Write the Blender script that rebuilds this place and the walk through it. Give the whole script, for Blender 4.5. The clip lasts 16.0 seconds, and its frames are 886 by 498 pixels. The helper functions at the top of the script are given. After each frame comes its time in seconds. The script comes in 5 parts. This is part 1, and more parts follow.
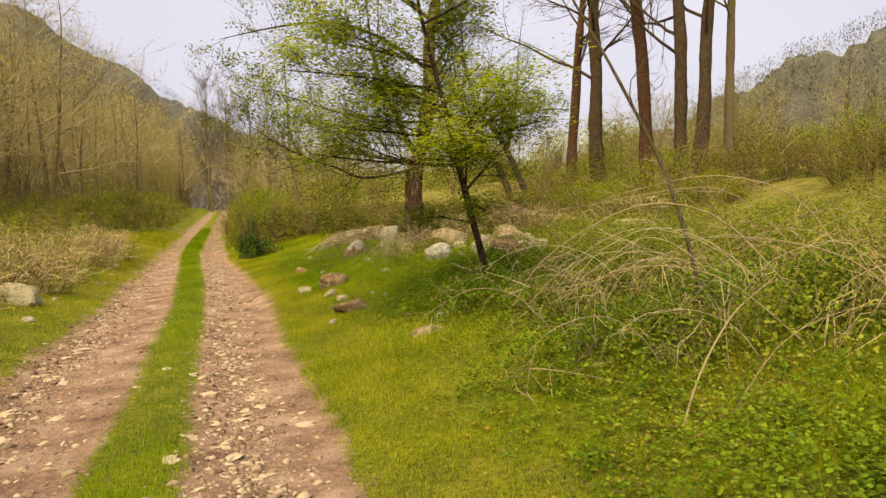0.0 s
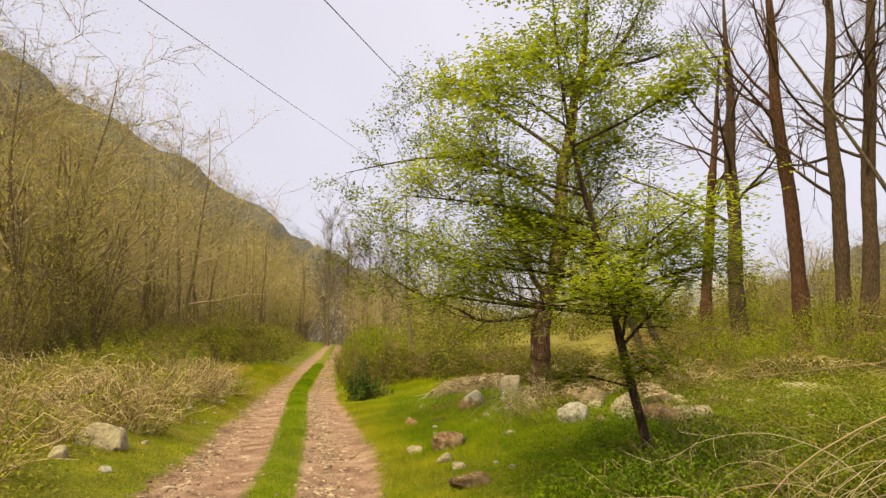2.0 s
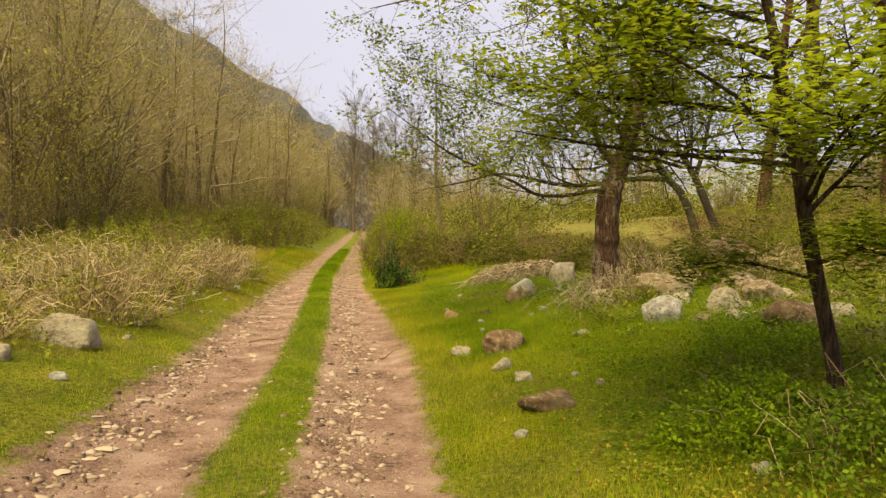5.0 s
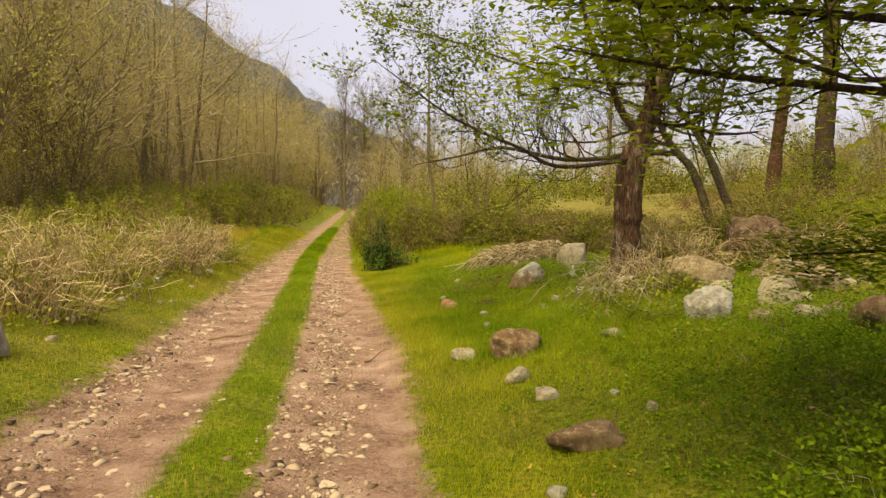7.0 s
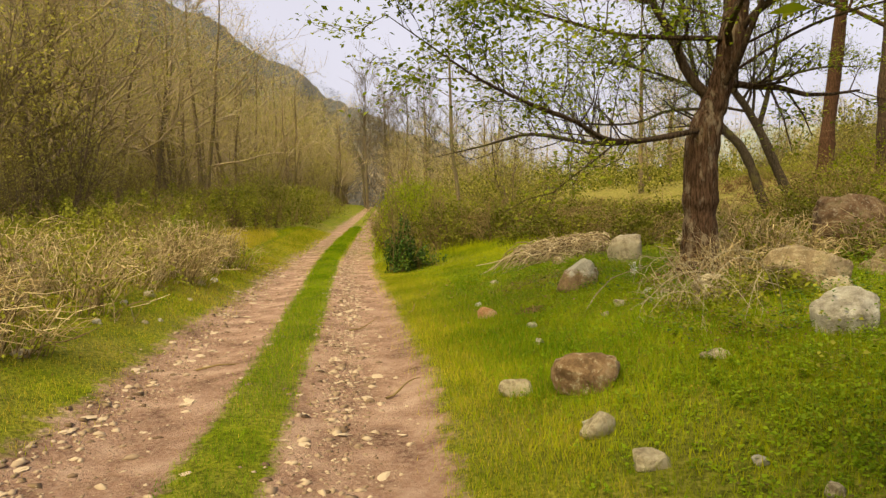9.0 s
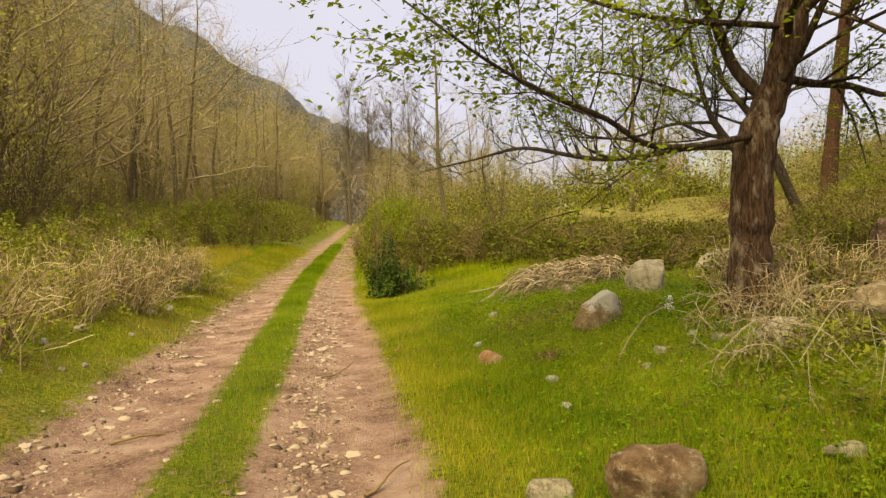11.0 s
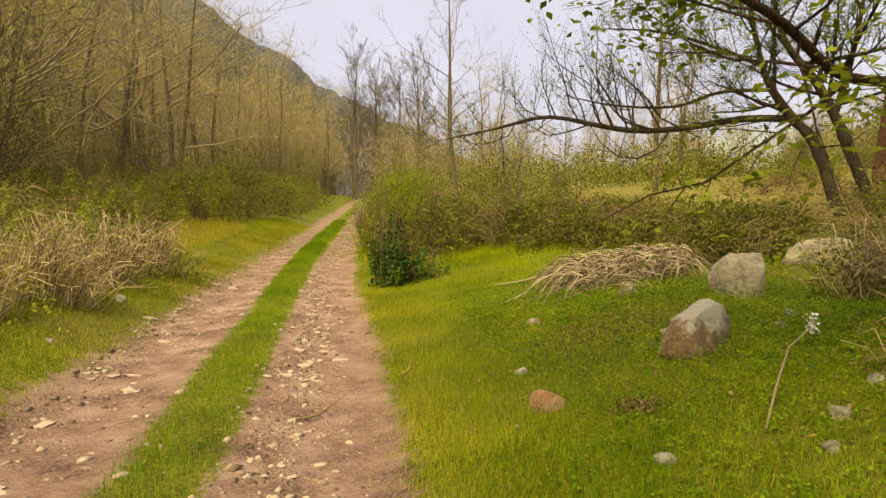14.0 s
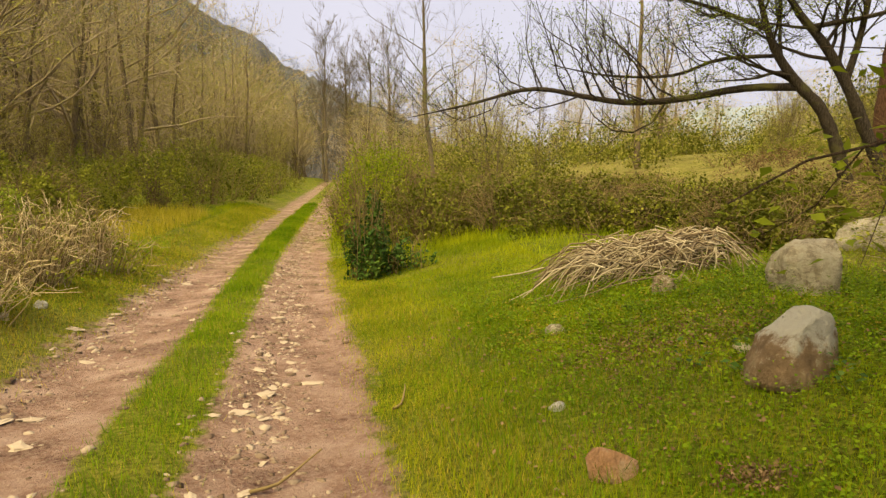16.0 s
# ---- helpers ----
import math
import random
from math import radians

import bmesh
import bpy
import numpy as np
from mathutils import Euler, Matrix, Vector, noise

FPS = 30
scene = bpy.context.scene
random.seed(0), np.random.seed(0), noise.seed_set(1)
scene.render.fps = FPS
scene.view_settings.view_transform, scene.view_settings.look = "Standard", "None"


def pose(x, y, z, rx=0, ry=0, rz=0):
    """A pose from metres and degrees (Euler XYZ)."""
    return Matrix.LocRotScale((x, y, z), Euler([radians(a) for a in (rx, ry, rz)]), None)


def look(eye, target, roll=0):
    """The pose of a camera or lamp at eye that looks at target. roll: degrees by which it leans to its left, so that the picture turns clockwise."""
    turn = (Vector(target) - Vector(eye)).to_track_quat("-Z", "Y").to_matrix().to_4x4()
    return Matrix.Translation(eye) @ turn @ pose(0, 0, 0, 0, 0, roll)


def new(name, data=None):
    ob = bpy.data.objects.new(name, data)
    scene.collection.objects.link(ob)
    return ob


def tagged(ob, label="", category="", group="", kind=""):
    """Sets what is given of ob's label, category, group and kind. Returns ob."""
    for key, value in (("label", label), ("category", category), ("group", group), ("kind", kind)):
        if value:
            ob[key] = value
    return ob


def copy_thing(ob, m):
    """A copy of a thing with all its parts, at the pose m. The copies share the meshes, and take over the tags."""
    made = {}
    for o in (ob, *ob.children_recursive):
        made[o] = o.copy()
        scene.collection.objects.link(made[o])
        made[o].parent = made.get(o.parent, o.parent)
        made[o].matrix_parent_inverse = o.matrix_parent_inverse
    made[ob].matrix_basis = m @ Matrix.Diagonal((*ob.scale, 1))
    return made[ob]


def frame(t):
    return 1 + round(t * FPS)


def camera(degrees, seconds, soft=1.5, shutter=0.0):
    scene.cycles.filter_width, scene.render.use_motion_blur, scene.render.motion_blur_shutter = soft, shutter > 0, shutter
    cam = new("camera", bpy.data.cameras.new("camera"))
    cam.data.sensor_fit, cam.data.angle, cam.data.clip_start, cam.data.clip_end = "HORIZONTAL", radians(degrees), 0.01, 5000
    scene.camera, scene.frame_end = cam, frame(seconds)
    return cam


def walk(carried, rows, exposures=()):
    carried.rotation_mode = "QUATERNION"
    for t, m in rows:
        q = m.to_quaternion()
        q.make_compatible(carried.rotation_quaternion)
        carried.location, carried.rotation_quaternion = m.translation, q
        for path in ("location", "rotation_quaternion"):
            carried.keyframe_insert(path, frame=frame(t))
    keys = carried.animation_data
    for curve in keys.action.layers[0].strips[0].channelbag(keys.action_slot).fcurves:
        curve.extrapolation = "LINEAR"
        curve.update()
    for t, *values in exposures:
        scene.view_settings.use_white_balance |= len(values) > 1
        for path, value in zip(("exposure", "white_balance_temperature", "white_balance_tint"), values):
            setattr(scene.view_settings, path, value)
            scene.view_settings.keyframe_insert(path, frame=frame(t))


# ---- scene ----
cam = camera(65.9, 16.0, 1.4)
METRES, EYE, TILT, LEAN, TURN = 12.5, 1.58, -3.7, 2.2, 0.0
ROWS = [
    (0.0, 0.0, 0.0, 0.0, -0.0, 0.0, 0.0),
    (0.5, -0.0057, 0.033, 0.0033, 4.59, 1.96, -1.88),
    (1.0, -0.0179, 0.0612, 0.0046, 3.86, 3.56, -0.52),
    (1.5, -0.0258, 0.0916, 0.0101, 3.24, 3.66, -0.08),
    (2.0, -0.0297, 0.1166, 0.0164, 9.04, 11.54, -3.2),
    (2.5, -0.0409, 0.1468, 0.0151, 8.81, 12.1, -2.28),
    (3.0, -0.0504, 0.1794, 0.0132, 8.54, 6.7, -2.6),
    (3.5, -0.0598, 0.2102, 0.0148, 9.61, 2.78, -3.67),
    (6.0, -0.0997, 0.3624, 0.0161, 12.02, 1.46, -4.26),
    (6.5, -0.104, 0.3918, 0.0186, 12.08, -0.42, -5.21),
    (7.0, -0.1168, 0.4203, 0.0209, 10.4, 0.32, -3.88),
    (7.5, -0.1227, 0.4511, 0.0215, 12.9, 3.27, -2.97),
    (8.0, -0.1292, 0.482, 0.0228, 13.54, 0.18, -4.23),
    (8.5, -0.1435, 0.5135, 0.023, 11.79, -1.18, -3.53),
    (9.0, -0.1495, 0.5466, 0.0246, 12.51, -0.16, -1.87),
    (11.5, -0.1937, 0.6953, 0.0366, 10.95, 1.36, -2.31),
    (12.0, -0.1989, 0.7252, 0.0386, 12.46, 1.14, -3.75),
    (12.5, -0.2056, 0.7534, 0.0407, 12.39, 0.14, -5.14),
    (13.0, -0.2203, 0.7809, 0.0424, 10.9, 0.24, -3.36),
    (13.5, -0.2278, 0.8099, 0.0427, 13.12, 1.73, -2.31),
    (14.0, -0.2369, 0.8411, 0.0434, 11.55, -0.67, -3.42),
    (14.5, -0.25, 0.8713, 0.0437, 8.28, -2.41, -2.08),
    (15.0, -0.2552, 0.9003, 0.0457, 9.87, -0.49, -2.28),
    (15.5, -0.2618, 0.9265, 0.0467, 9.82, -2.16, -2.79),
    (16.0, -0.2757, 0.9521, 0.0476, 9.25, -2.13, -2.51),
]
walk(cam, [(t, pose(0, 0, EYE, TILT, LEAN, TURN) @ pose(METRES * x, METRES * y, METRES * z, 90 + pitch, roll, yaw)) for t, x, y, z, yaw, pitch, roll in ROWS], [(0, 1.40), (16, 1.40)])

# ---- world and light: a bright overcast spring day ----
world = bpy.data.worlds.new("overcast")
scene.world = world
world.use_nodes = True
wn, wl = world.node_tree.nodes, world.node_tree.links
wn.clear()
w_out = wn.new("ShaderNodeOutputWorld")
w_sky = wn.new("ShaderNodeTexSky")
w_sky.sky_type = "NISHITA"
w_sky.sun_disc = False
w_sky.sun_elevation, w_sky.sun_rotation = radians(56), radians(203)
w_sky.air_density, w_sky.dust_density = 1.0, 3.0
w_b1 = wn.new("ShaderNodeBackground")
w_b1.inputs["Strength"].default_value = 0.008
wl.new(w_sky.outputs[0], w_b1.inputs["Color"])
w_co = wn.new("ShaderNodeTexCoord")
w_no = wn.new("ShaderNodeTexNoise")
w_no.inputs["Scale"].default_value, w_no.inputs["Detail"].default_value = 1.6, 3.0
w_ra = wn.new("ShaderNodeValToRGB")
w_ra.color_ramp.elements[0].position, w_ra.color_ramp.elements[0].color = 0.3, (0.64, 0.61, 0.685, 1)
w_ra.color_ramp.elements[1].position, w_ra.color_ramp.elements[1].color = 0.7, (0.81, 0.77, 0.845, 1)
w_b2 = wn.new("ShaderNodeBackground")
w_b2.inputs["Strength"].default_value = 0.38
wl.new(w_co.outputs["Generated"], w_no.inputs["Vector"])
wl.new(w_no.outputs[0], w_ra.inputs[0])
wl.new(w_ra.outputs[0], w_b2.inputs["Color"])
w_add = wn.new("ShaderNodeAddShader")
wl.new(w_b1.outputs[0], w_add.inputs[0])
wl.new(w_b2.outputs[0], w_add.inputs[1])
wl.new(w_add.outputs[0], w_out.inputs["Surface"])
sun = new("sun", bpy.data.lights.new("sun", "SUN"))
sun.data.energy, sun.data.angle, sun.data.color = 2.85, radians(55), (1.0, 0.84, 0.38)
sun.matrix_world = look((0, 0, 60), (16, 37, 0))

# ---- materials ----


def material(name, rough=0.9):
    m = bpy.data.materials.new(name)
    m.use_nodes = True
    b = m.node_tree.nodes["Principled BSDF"]
    b.inputs["Roughness"].default_value = rough
    b.inputs["Specular IOR Level"].default_value = 0.12
    return m, m.node_tree.nodes, m.node_tree.links, b


def noise_tex(n, l, scale, detail=4.0, vector=None, rough=0.6):
    t = n.new("ShaderNodeTexNoise")
    t.inputs["Scale"].default_value, t.inputs["Detail"].default_value, t.inputs["Roughness"].default_value = scale, detail, rough
    if vector:
        l.new(vector, t.inputs["Vector"])
    return t.outputs[0]


def ramp(n, l, value, stops):
    r = n.new("ShaderNodeValToRGB")
    e = r.color_ramp.elements
    while len(e) < len(stops):
        e.new(0.5)
    for i, (p, c) in enumerate(stops):
        e[i].position, e[i].color = p, (*c, 1) if len(c) == 3 else c
    l.new(value, r.inputs[0])
    return r.outputs[0]


def mix(n, l, fac, a, b, kind="MIX"):
    x = n.new("ShaderNodeMix")
    x.data_type, x.blend_type = "RGBA", kind
    for sock, v in ((x.inputs[0], fac), (x.inputs[6], a), (x.inputs[7], b)):
        if isinstance(v, (int, float)):
            sock.default_value = v
        elif isinstance(v, tuple):
            sock.default_value = (*v, 1)
        else:
            l.new(v, sock)
    return x.outputs[2]


def bump(n, l, b, height, strength, distance=0.02):
    x = n.new("ShaderNodeBump")
    x.inputs["Strength"].default_value, x.inputs["Distance"].default_value = strength, distance
    l.new(height, x.inputs["Height"])
    l.new(x.outputs[0], b.inputs["Normal"])


def coords(n, l, stretch=(1, 1, 1)):
    c = n.new("ShaderNodeTexCoord")
    m = n.new("ShaderNodeMapping")
    m.inputs["Scale"].default_value = stretch
    l.new(c.outputs["Object"], m.inputs["Vector"])
    return m.outputs[0]


def leaf_material(name, dark, mid, light, sheer=0.45, rough=0.55, patchy=0.35):
    """Thin leaves: colour varies from leaf to leaf, some light passes through."""
    m, n, l, b = material(name, rough)
    b.inputs["Specular IOR Level"].default_value = 0.05
    g = n.new("ShaderNodeNewGeometry")
    col = ramp(n, l, g.outputs["Random Per Island"], [(0.0, tuple(0.45 * c for c in dark)), (0.18, dark), (0.55, mid), (1.0, light)])
    patch = noise_tex(n, l, 0.9, 2.0, coords(n, l))
    col = mix(n, l, patchy, col, ramp(n, l, patch, [(0.35, dark), (0.65, light)]))
    l.new(col, b.inputs["Base Color"])
    tr = n.new("ShaderNodeBsdfTranslucent")
    l.new(col, tr.inputs["Color"])
    ms = n.new("ShaderNodeMixShader")
    ms.inputs[0].default_value = sheer
    l.new(b.outputs[0], ms.inputs[1])
    l.new(tr.outputs[0], ms.inputs[2])
    l.new(ms.outputs[0], n["Material Output"].inputs["Surface"])
    return m


def bark_material(name, dark, light, moss=None, scale=1.0, moss_at=0.6, lichen=None):
    m, n, l, b = material(name, 0.95)
    v = coords(n, l, (16 * scale, 16 * scale, 2.4 * scale))
    a = noise_tex(n, l, 2.6, 6.0, v, 0.7)
    col = ramp(n, l, a, [(0.40, dark), (0.62, light)])
    if moss:
        mo = noise_tex(n, l, 1.4, 4.0, coords(n, l))
        col = mix(n, l, ramp(n, l, mo, [(moss_at - 0.06, (0, 0, 0)), (moss_at + 0.1, (1, 1, 1))]), col, moss)
    if lichen:
        spots = noise_tex(n, l, 1.1, 5.0, coords(n, l, (9, 9, 3.2)), 0.7)
        col = mix(n, l, ramp(n, l, spots, [(0.52, (0, 0, 0)), (0.66, (0.75, 0.75, 0.75))]), col, lichen)
    oi = n.new("ShaderNodeObjectInfo")
    col = mix(n, l, ramp(n, l, oi.outputs["Random"], [(0, (0, 0, 0)), (1, (0.2, 0.2, 0.2))]), col, light)
    l.new(col, b.inputs["Base Color"])
    bump(n, l, b, a, 1.0, 0.06)
    return m


def stem_material(name, a, b_, c):
    m, n, l, b = material(name, 0.9)
    g = n.new("ShaderNodeNewGeometry")
    l.new(ramp(n, l, g.outputs["Random Per Island"], [(0, a), (0.5, b_), (1, c)]), b.inputs["Base Color"])
    return m


def rock_material(name, dark, mid, light, lichen=0.62, cap=None):
    m, n, l, b = material(name, 0.92)
    oi = n.new("ShaderNodeObjectInfo")
    v = coords(n, l)
    big = noise_tex(n, l, 5.0, 8.0, v, 0.7)
    col = ramp(n, l, big, [(0.38, dark), (0.5, mid), (0.61, light)])
    sp = noise_tex(n, l, 19.0, 6.0, v, 0.75)
    col = mix(n, l, ramp(n, l, sp, [(lichen - 0.09, (0, 0, 0)), (lichen - 0.01, (0.8, 0.8, 0.8))]), col, (0.44, 0.385, 0.29))
    moss = noise_tex(n, l, 4.6, 4.0, v)
    col = mix(n, l, ramp(n, l, moss, [(0.58, (0, 0, 0)), (0.72, (0.6, 0.6, 0.6))]), col, (0.16, 0.15, 0.06))
    col = mix(n, l, ramp(n, l, oi.outputs["Random"], [(0, (0, 0, 0)), (1, (0.3, 0.3, 0.3))]), col, light)
    l.new(col, b.inputs["Base Color"])
    # paler above the height cap, with a noisy edge
    if cap is not None:
        sep = n.new("ShaderNodeSeparateXYZ")
        l.new(v, sep.inputs[0])
        add = n.new("ShaderNodeMath")
        add.operation = "MULTIPLY_ADD"
        l.new(big, add.inputs[0])
        add.inputs[1].default_value = 0.5
        l.new(sep.outputs[2], add.inputs[2])
        col = mix(n, l, ramp(n, l, add.outputs[0], [(cap - 0.02, (0, 0, 0)), (cap + 0.04, (0.85, 0.85, 0.85))]), col, (0.50, 0.47, 0.42))
        l.new(col, b.inputs["Base Color"])
    fine = noise_tex(n, l, 28.0, 8.0, v, 0.7)
    bump(n, l, b, fine, 1.0, 0.05)
    return m


# bare earth, stones and turf of the ground, by the distance from the track's middle
m_ground, n, l, b = material("track_and_turf", 0.95)
b.inputs["Specular IOR Level"].default_value = 0.03
at = n.new("ShaderNodeAttribute")
at.attribute_name = "lateral"
ms = n.new("ShaderNodeAttribute")
ms.attribute_name = "bare"
geo = n.new("ShaderNodeNewGeometry")
P = geo.outputs["Position"]
grain = noise_tex(n, l, 26.0, 8.0, P, 0.7)
mid_n = noise_tex(n, l, 2.2, 5.0, P, 0.6)
big_n = noise_tex(n, l, 0.5, 3.0, P)
earth = ramp(n, l, mid_n, [(0.32, (0.10, 0.052, 0.042)), (0.5, (0.255, 0.150, 0.122)), (0.68, (0.42, 0.29, 0.25))])
earth = mix(n, l, ramp(n, l, grain, [(0.42, (0.0, 0.0, 0.0)), (0.62, (0.55, 0.55, 0.55))]), earth, (0.40, 0.285, 0.235))
chips = n.new("ShaderNodeTexVoronoi")
chips.inputs["Scale"].default_value = 22.0
l.new(P, chips.inputs["Vector"])
earth = mix(n, l, ramp(n, l, chips.outputs["Distance"], [(0.12, (0.35, 0.35, 0.35)), (0.26, (0, 0, 0))]), earth, (0.44, 0.34, 0.285))
turf = ramp(n, l, mid_n, [(0.28, (0.09, 0.12, 0.006)), (0.5, (0.19, 0.23, 0.010)), (0.72, (0.32, 0.30, 0.03))])
turf = mix(n, l, ramp(n, l, big_n, [(0.4, (0, 0, 0)), (0.62, (0.55, 0.55, 0.55))]), turf, (0.26, 0.20, 0.07))
turf = mix(n, l, ramp(n, l, grain, [(0.38, (0.8, 0.8, 0.8)), (0.60, (0, 0, 0))]), turf, (0.035, 0.045, 0.006))
litter = ramp(n, l, grain, [(0.35, (0.08, 0.055, 0.03)), (0.5, (0.18, 0.128, 0.07)), (0.66, (0.29, 0.215, 0.12))])
wood = n.new("ShaderNodeMapRange")
wood.inputs["From Min"].default_value, wood.inputs["From Max"].default_value = -8.0, -11.5
l.new(at.outputs["Fac"], wood.inputs["Value"])
turf = mix(n, l, wood.outputs[0], turf, litter)
scrub = n.new("ShaderNodeMapRange")
scrub.inputs["From Min"].default_value, scrub.inputs["From Max"].default_value, scrub.inputs["To Max"].default_value = 6.0, 12.0, 0.75
l.new(at.outputs["Fac"], scrub.inputs["Value"])
turf = mix(n, l, scrub.outputs[0], turf, ramp(n, l, mid_n, [(0.3, (0.11, 0.09, 0.03)), (0.5, (0.20, 0.165, 0.05)), (0.7, (0.28, 0.235, 0.09))]))
bare = n.new("ShaderNodeMath")
bare.operation = "ADD"
l.new(ms.outputs["Fac"], bare.inputs[0])
wob = n.new("ShaderNodeMath")
wob.operation = "MULTIPLY_ADD"
l.new(noise_tex(n, l, 6.0, 6.0, P, 0.75), wob.inputs[0])
wob.inputs[1].default_value, wob.inputs[2].default_value = 1.5, -0.75
l.new(wob.outputs[0], bare.inputs[1])
fac = ramp(n, l, bare.outputs[0], [(0.34, (0, 0, 0)), (0.62, (1, 1, 1))])
l.new(mix(n, l, fac, turf, earth), b.inputs["Base Color"])
bump(n, l, b, grain, 1.0, 0.05)

m_rock = rock_material("weathered_rock", (0.12, 0.08, 0.045), (0.25, 0.18, 0.115), (0.39, 0.305, 0.21))
m_rock_brown = rock_material("brown_rock", (0.095, 0.055, 0.03), (0.20, 0.12, 0.07), (0.32, 0.225, 0.145), 0.64)
m_rock_pale = rock_material("pale_rock", (0.17, 0.13, 0.085), (0.34, 0.28, 0.205), (0.47, 0.41, 0.32), 0.56)
m_rock_white = rock_material("whitish_rock", (0.24, 0.21, 0.18), (0.42, 0.385, 0.35), (0.56, 0.53, 0.50), 0.7)
m_rock_capped = rock_material("pale_topped_rock", (0.10, 0.06, 0.03), (0.22, 0.135, 0.08), (0.34, 0.24, 0.15), 0.66, 0.36)
m_rock_orange = rock_material("orange_rock", (0.24, 0.12, 0.06), (0.38, 0.20, 0.11), (0.45, 0.29, 0.19), 0.7)
m_bark = bark_material("dark_brown_bark", (0.028, 0.018, 0.013), (0.12, 0.08, 0.055), (0.10, 0.09, 0.025), 1.0, 0.64)
m_bark_big = bark_material("rough_brown_bark", (0.03, 0.016, 0.010), (0.15, 0.085, 0.055), (0.12, 0.105, 0.03), 1.0, 0.64, (0.36, 0.29, 0.22))
m_bark_red = bark_material("red_brown_bark", (0.04, 0.02, 0.013), (0.13, 0.068, 0.042), None, 1.0)
m_bark_thin = bark_material("thin_grey_bark", (0.10, 0.075, 0.05), (0.26, 0.20, 0.14), (0.15, 0.14, 0.05), 2.0, 0.55)
m_bark_wood = bark_material("woodland_bark", (0.06, 0.042, 0.026), (0.27, 0.20, 0.13), (0.22, 0.185, 0.05), 1.0, 0.55)
m_twig_wood = bark_material("woodland_twig", (0.22, 0.165, 0.10), (0.55, 0.43, 0.295), (0.44, 0.365, 0.13), 1.0, 0.55)
m_leaf_fresh = leaf_material("fresh_leaf", (0.10, 0.15, 0.005), (0.235, 0.305, 0.008), (0.43, 0.44, 0.028), 0.6)
m_leaf_mid = leaf_material("spring_leaf", (0.10, 0.16, 0.010), (0.24, 0.30, 0.020), (0.42, 0.44, 0.06), 0.5)
m_leaf_dark = leaf_material("dark_leaf", (0.02, 0.05, 0.010), (0.05, 0.11, 0.018), (0.12, 0.18, 0.03), 0.25, 0.45)
m_leaf_bramble = leaf_material("bramble_leaf", (0.07, 0.085, 0.008), (0.21, 0.23, 0.016), (0.36, 0.345, 0.045), 0.35, 0.55, 0.5)
m_leaf_bud = leaf_material("bud_leaf", (0.28, 0.26, 0.05), (0.43, 0.40, 0.08), (0.56, 0.50, 0.13), 0.65)
m_leaf_olive = leaf_material("olive_leaf", (0.09, 0.11, 0.008), (0.27, 0.29, 0.02), (0.48, 0.46, 0.06), 0.4, 0.55, 0.5)
m_bark_alder = bark_material("dark_alder_bark", (0.02, 0.016, 0.012), (0.10, 0.075, 0.055), (0.13, 0.12, 0.035), 1.5, 0.6)
m_leaf_alder = leaf_material("alder_leaf", (0.06, 0.095, 0.005), (0.16, 0.21, 0.010), (0.34, 0.37, 0.03), 0.5)
m_leaf_thicket = leaf_material("thicket_leaf", (0.045, 0.055, 0.006), (0.12, 0.135, 0.012), (0.27, 0.26, 0.035), 0.3, 0.55, 0.5)
m_leaf_dead = leaf_material("dead_leaf", (0.10, 0.055, 0.027), (0.20, 0.12, 0.06), (0.34, 0.225, 0.125), 0.2, 0.8)
m_grass = leaf_material("grass_blade", (0.12, 0.18, 0.003), (0.22, 0.305, 0.004), (0.42, 0.42, 0.010), 0.4, 0.55, 0.6)
m_grass_deep = leaf_material("deep_green_grass", (0.065, 0.14, 0.003), (0.15, 0.28, 0.005), (0.28, 0.38, 0.010), 0.4, 0.55, 0.5)
m_grass_dry = leaf_material("yellowing_grass", (0.30, 0.28, 0.01), (0.46, 0.38, 0.02), (0.58, 0.44, 0.07), 0.4)
m_grass_brown = leaf_material("faded_grass", (0.20, 0.14, 0.012), (0.36, 0.26, 0.02), (0.52, 0.40, 0.06), 0.35)
m_nettle = leaf_material("nettle_leaf", (0.05, 0.10, 0.006), (0.12, 0.20, 0.010), (0.25, 0.32, 0.02), 0.4)
m_weed = leaf_material("weed_leaf", (0.09, 0.16, 0.005), (0.19, 0.29, 0.007), (0.29, 0.38, 0.015), 0.45)
m_dry = stem_material("dry_stem", (0.12, 0.082, 0.042), (0.34, 0.245, 0.125), (0.62, 0.50, 0.31))
m_twig = stem_material("dead_twig", (0.09, 0.058, 0.034), (0.23, 0.17, 0.105), (0.48, 0.40, 0.28))
m_stem = stem_material("green_brown_stem", (0.09, 0.06, 0.03), (0.19, 0.13, 0.06), (0.26, 0.20, 0.09))
m_pebble = stem_material("track_stone", (0.11, 0.07, 0.05), (0.25, 0.18, 0.135), (0.40, 0.315, 0.25))
m_pale_twig = stem_material("bleached_twig", (0.18, 0.14, 0.09), (0.33, 0.27, 0.19), (0.50, 0.43, 0.33))
m_clod = stem_material("dark_clod", (0.07, 0.044, 0.03), (0.14, 0.092, 0.06), (0.21, 0.155, 0.10))
m_blossom = stem_material("white_blossom", (0.5, 0.5, 0.48), (0.6, 0.6, 0.58), (0.66, 0.66, 0.64))
m_cable, _, _, b = material("cable", 0.6)
b.inputs["Base Color"].default_value = (0.10, 0.10, 0.11, 1)
# far slopes: base colour greyed, with the distance haze put into it
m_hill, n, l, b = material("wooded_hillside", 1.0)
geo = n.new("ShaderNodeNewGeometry")
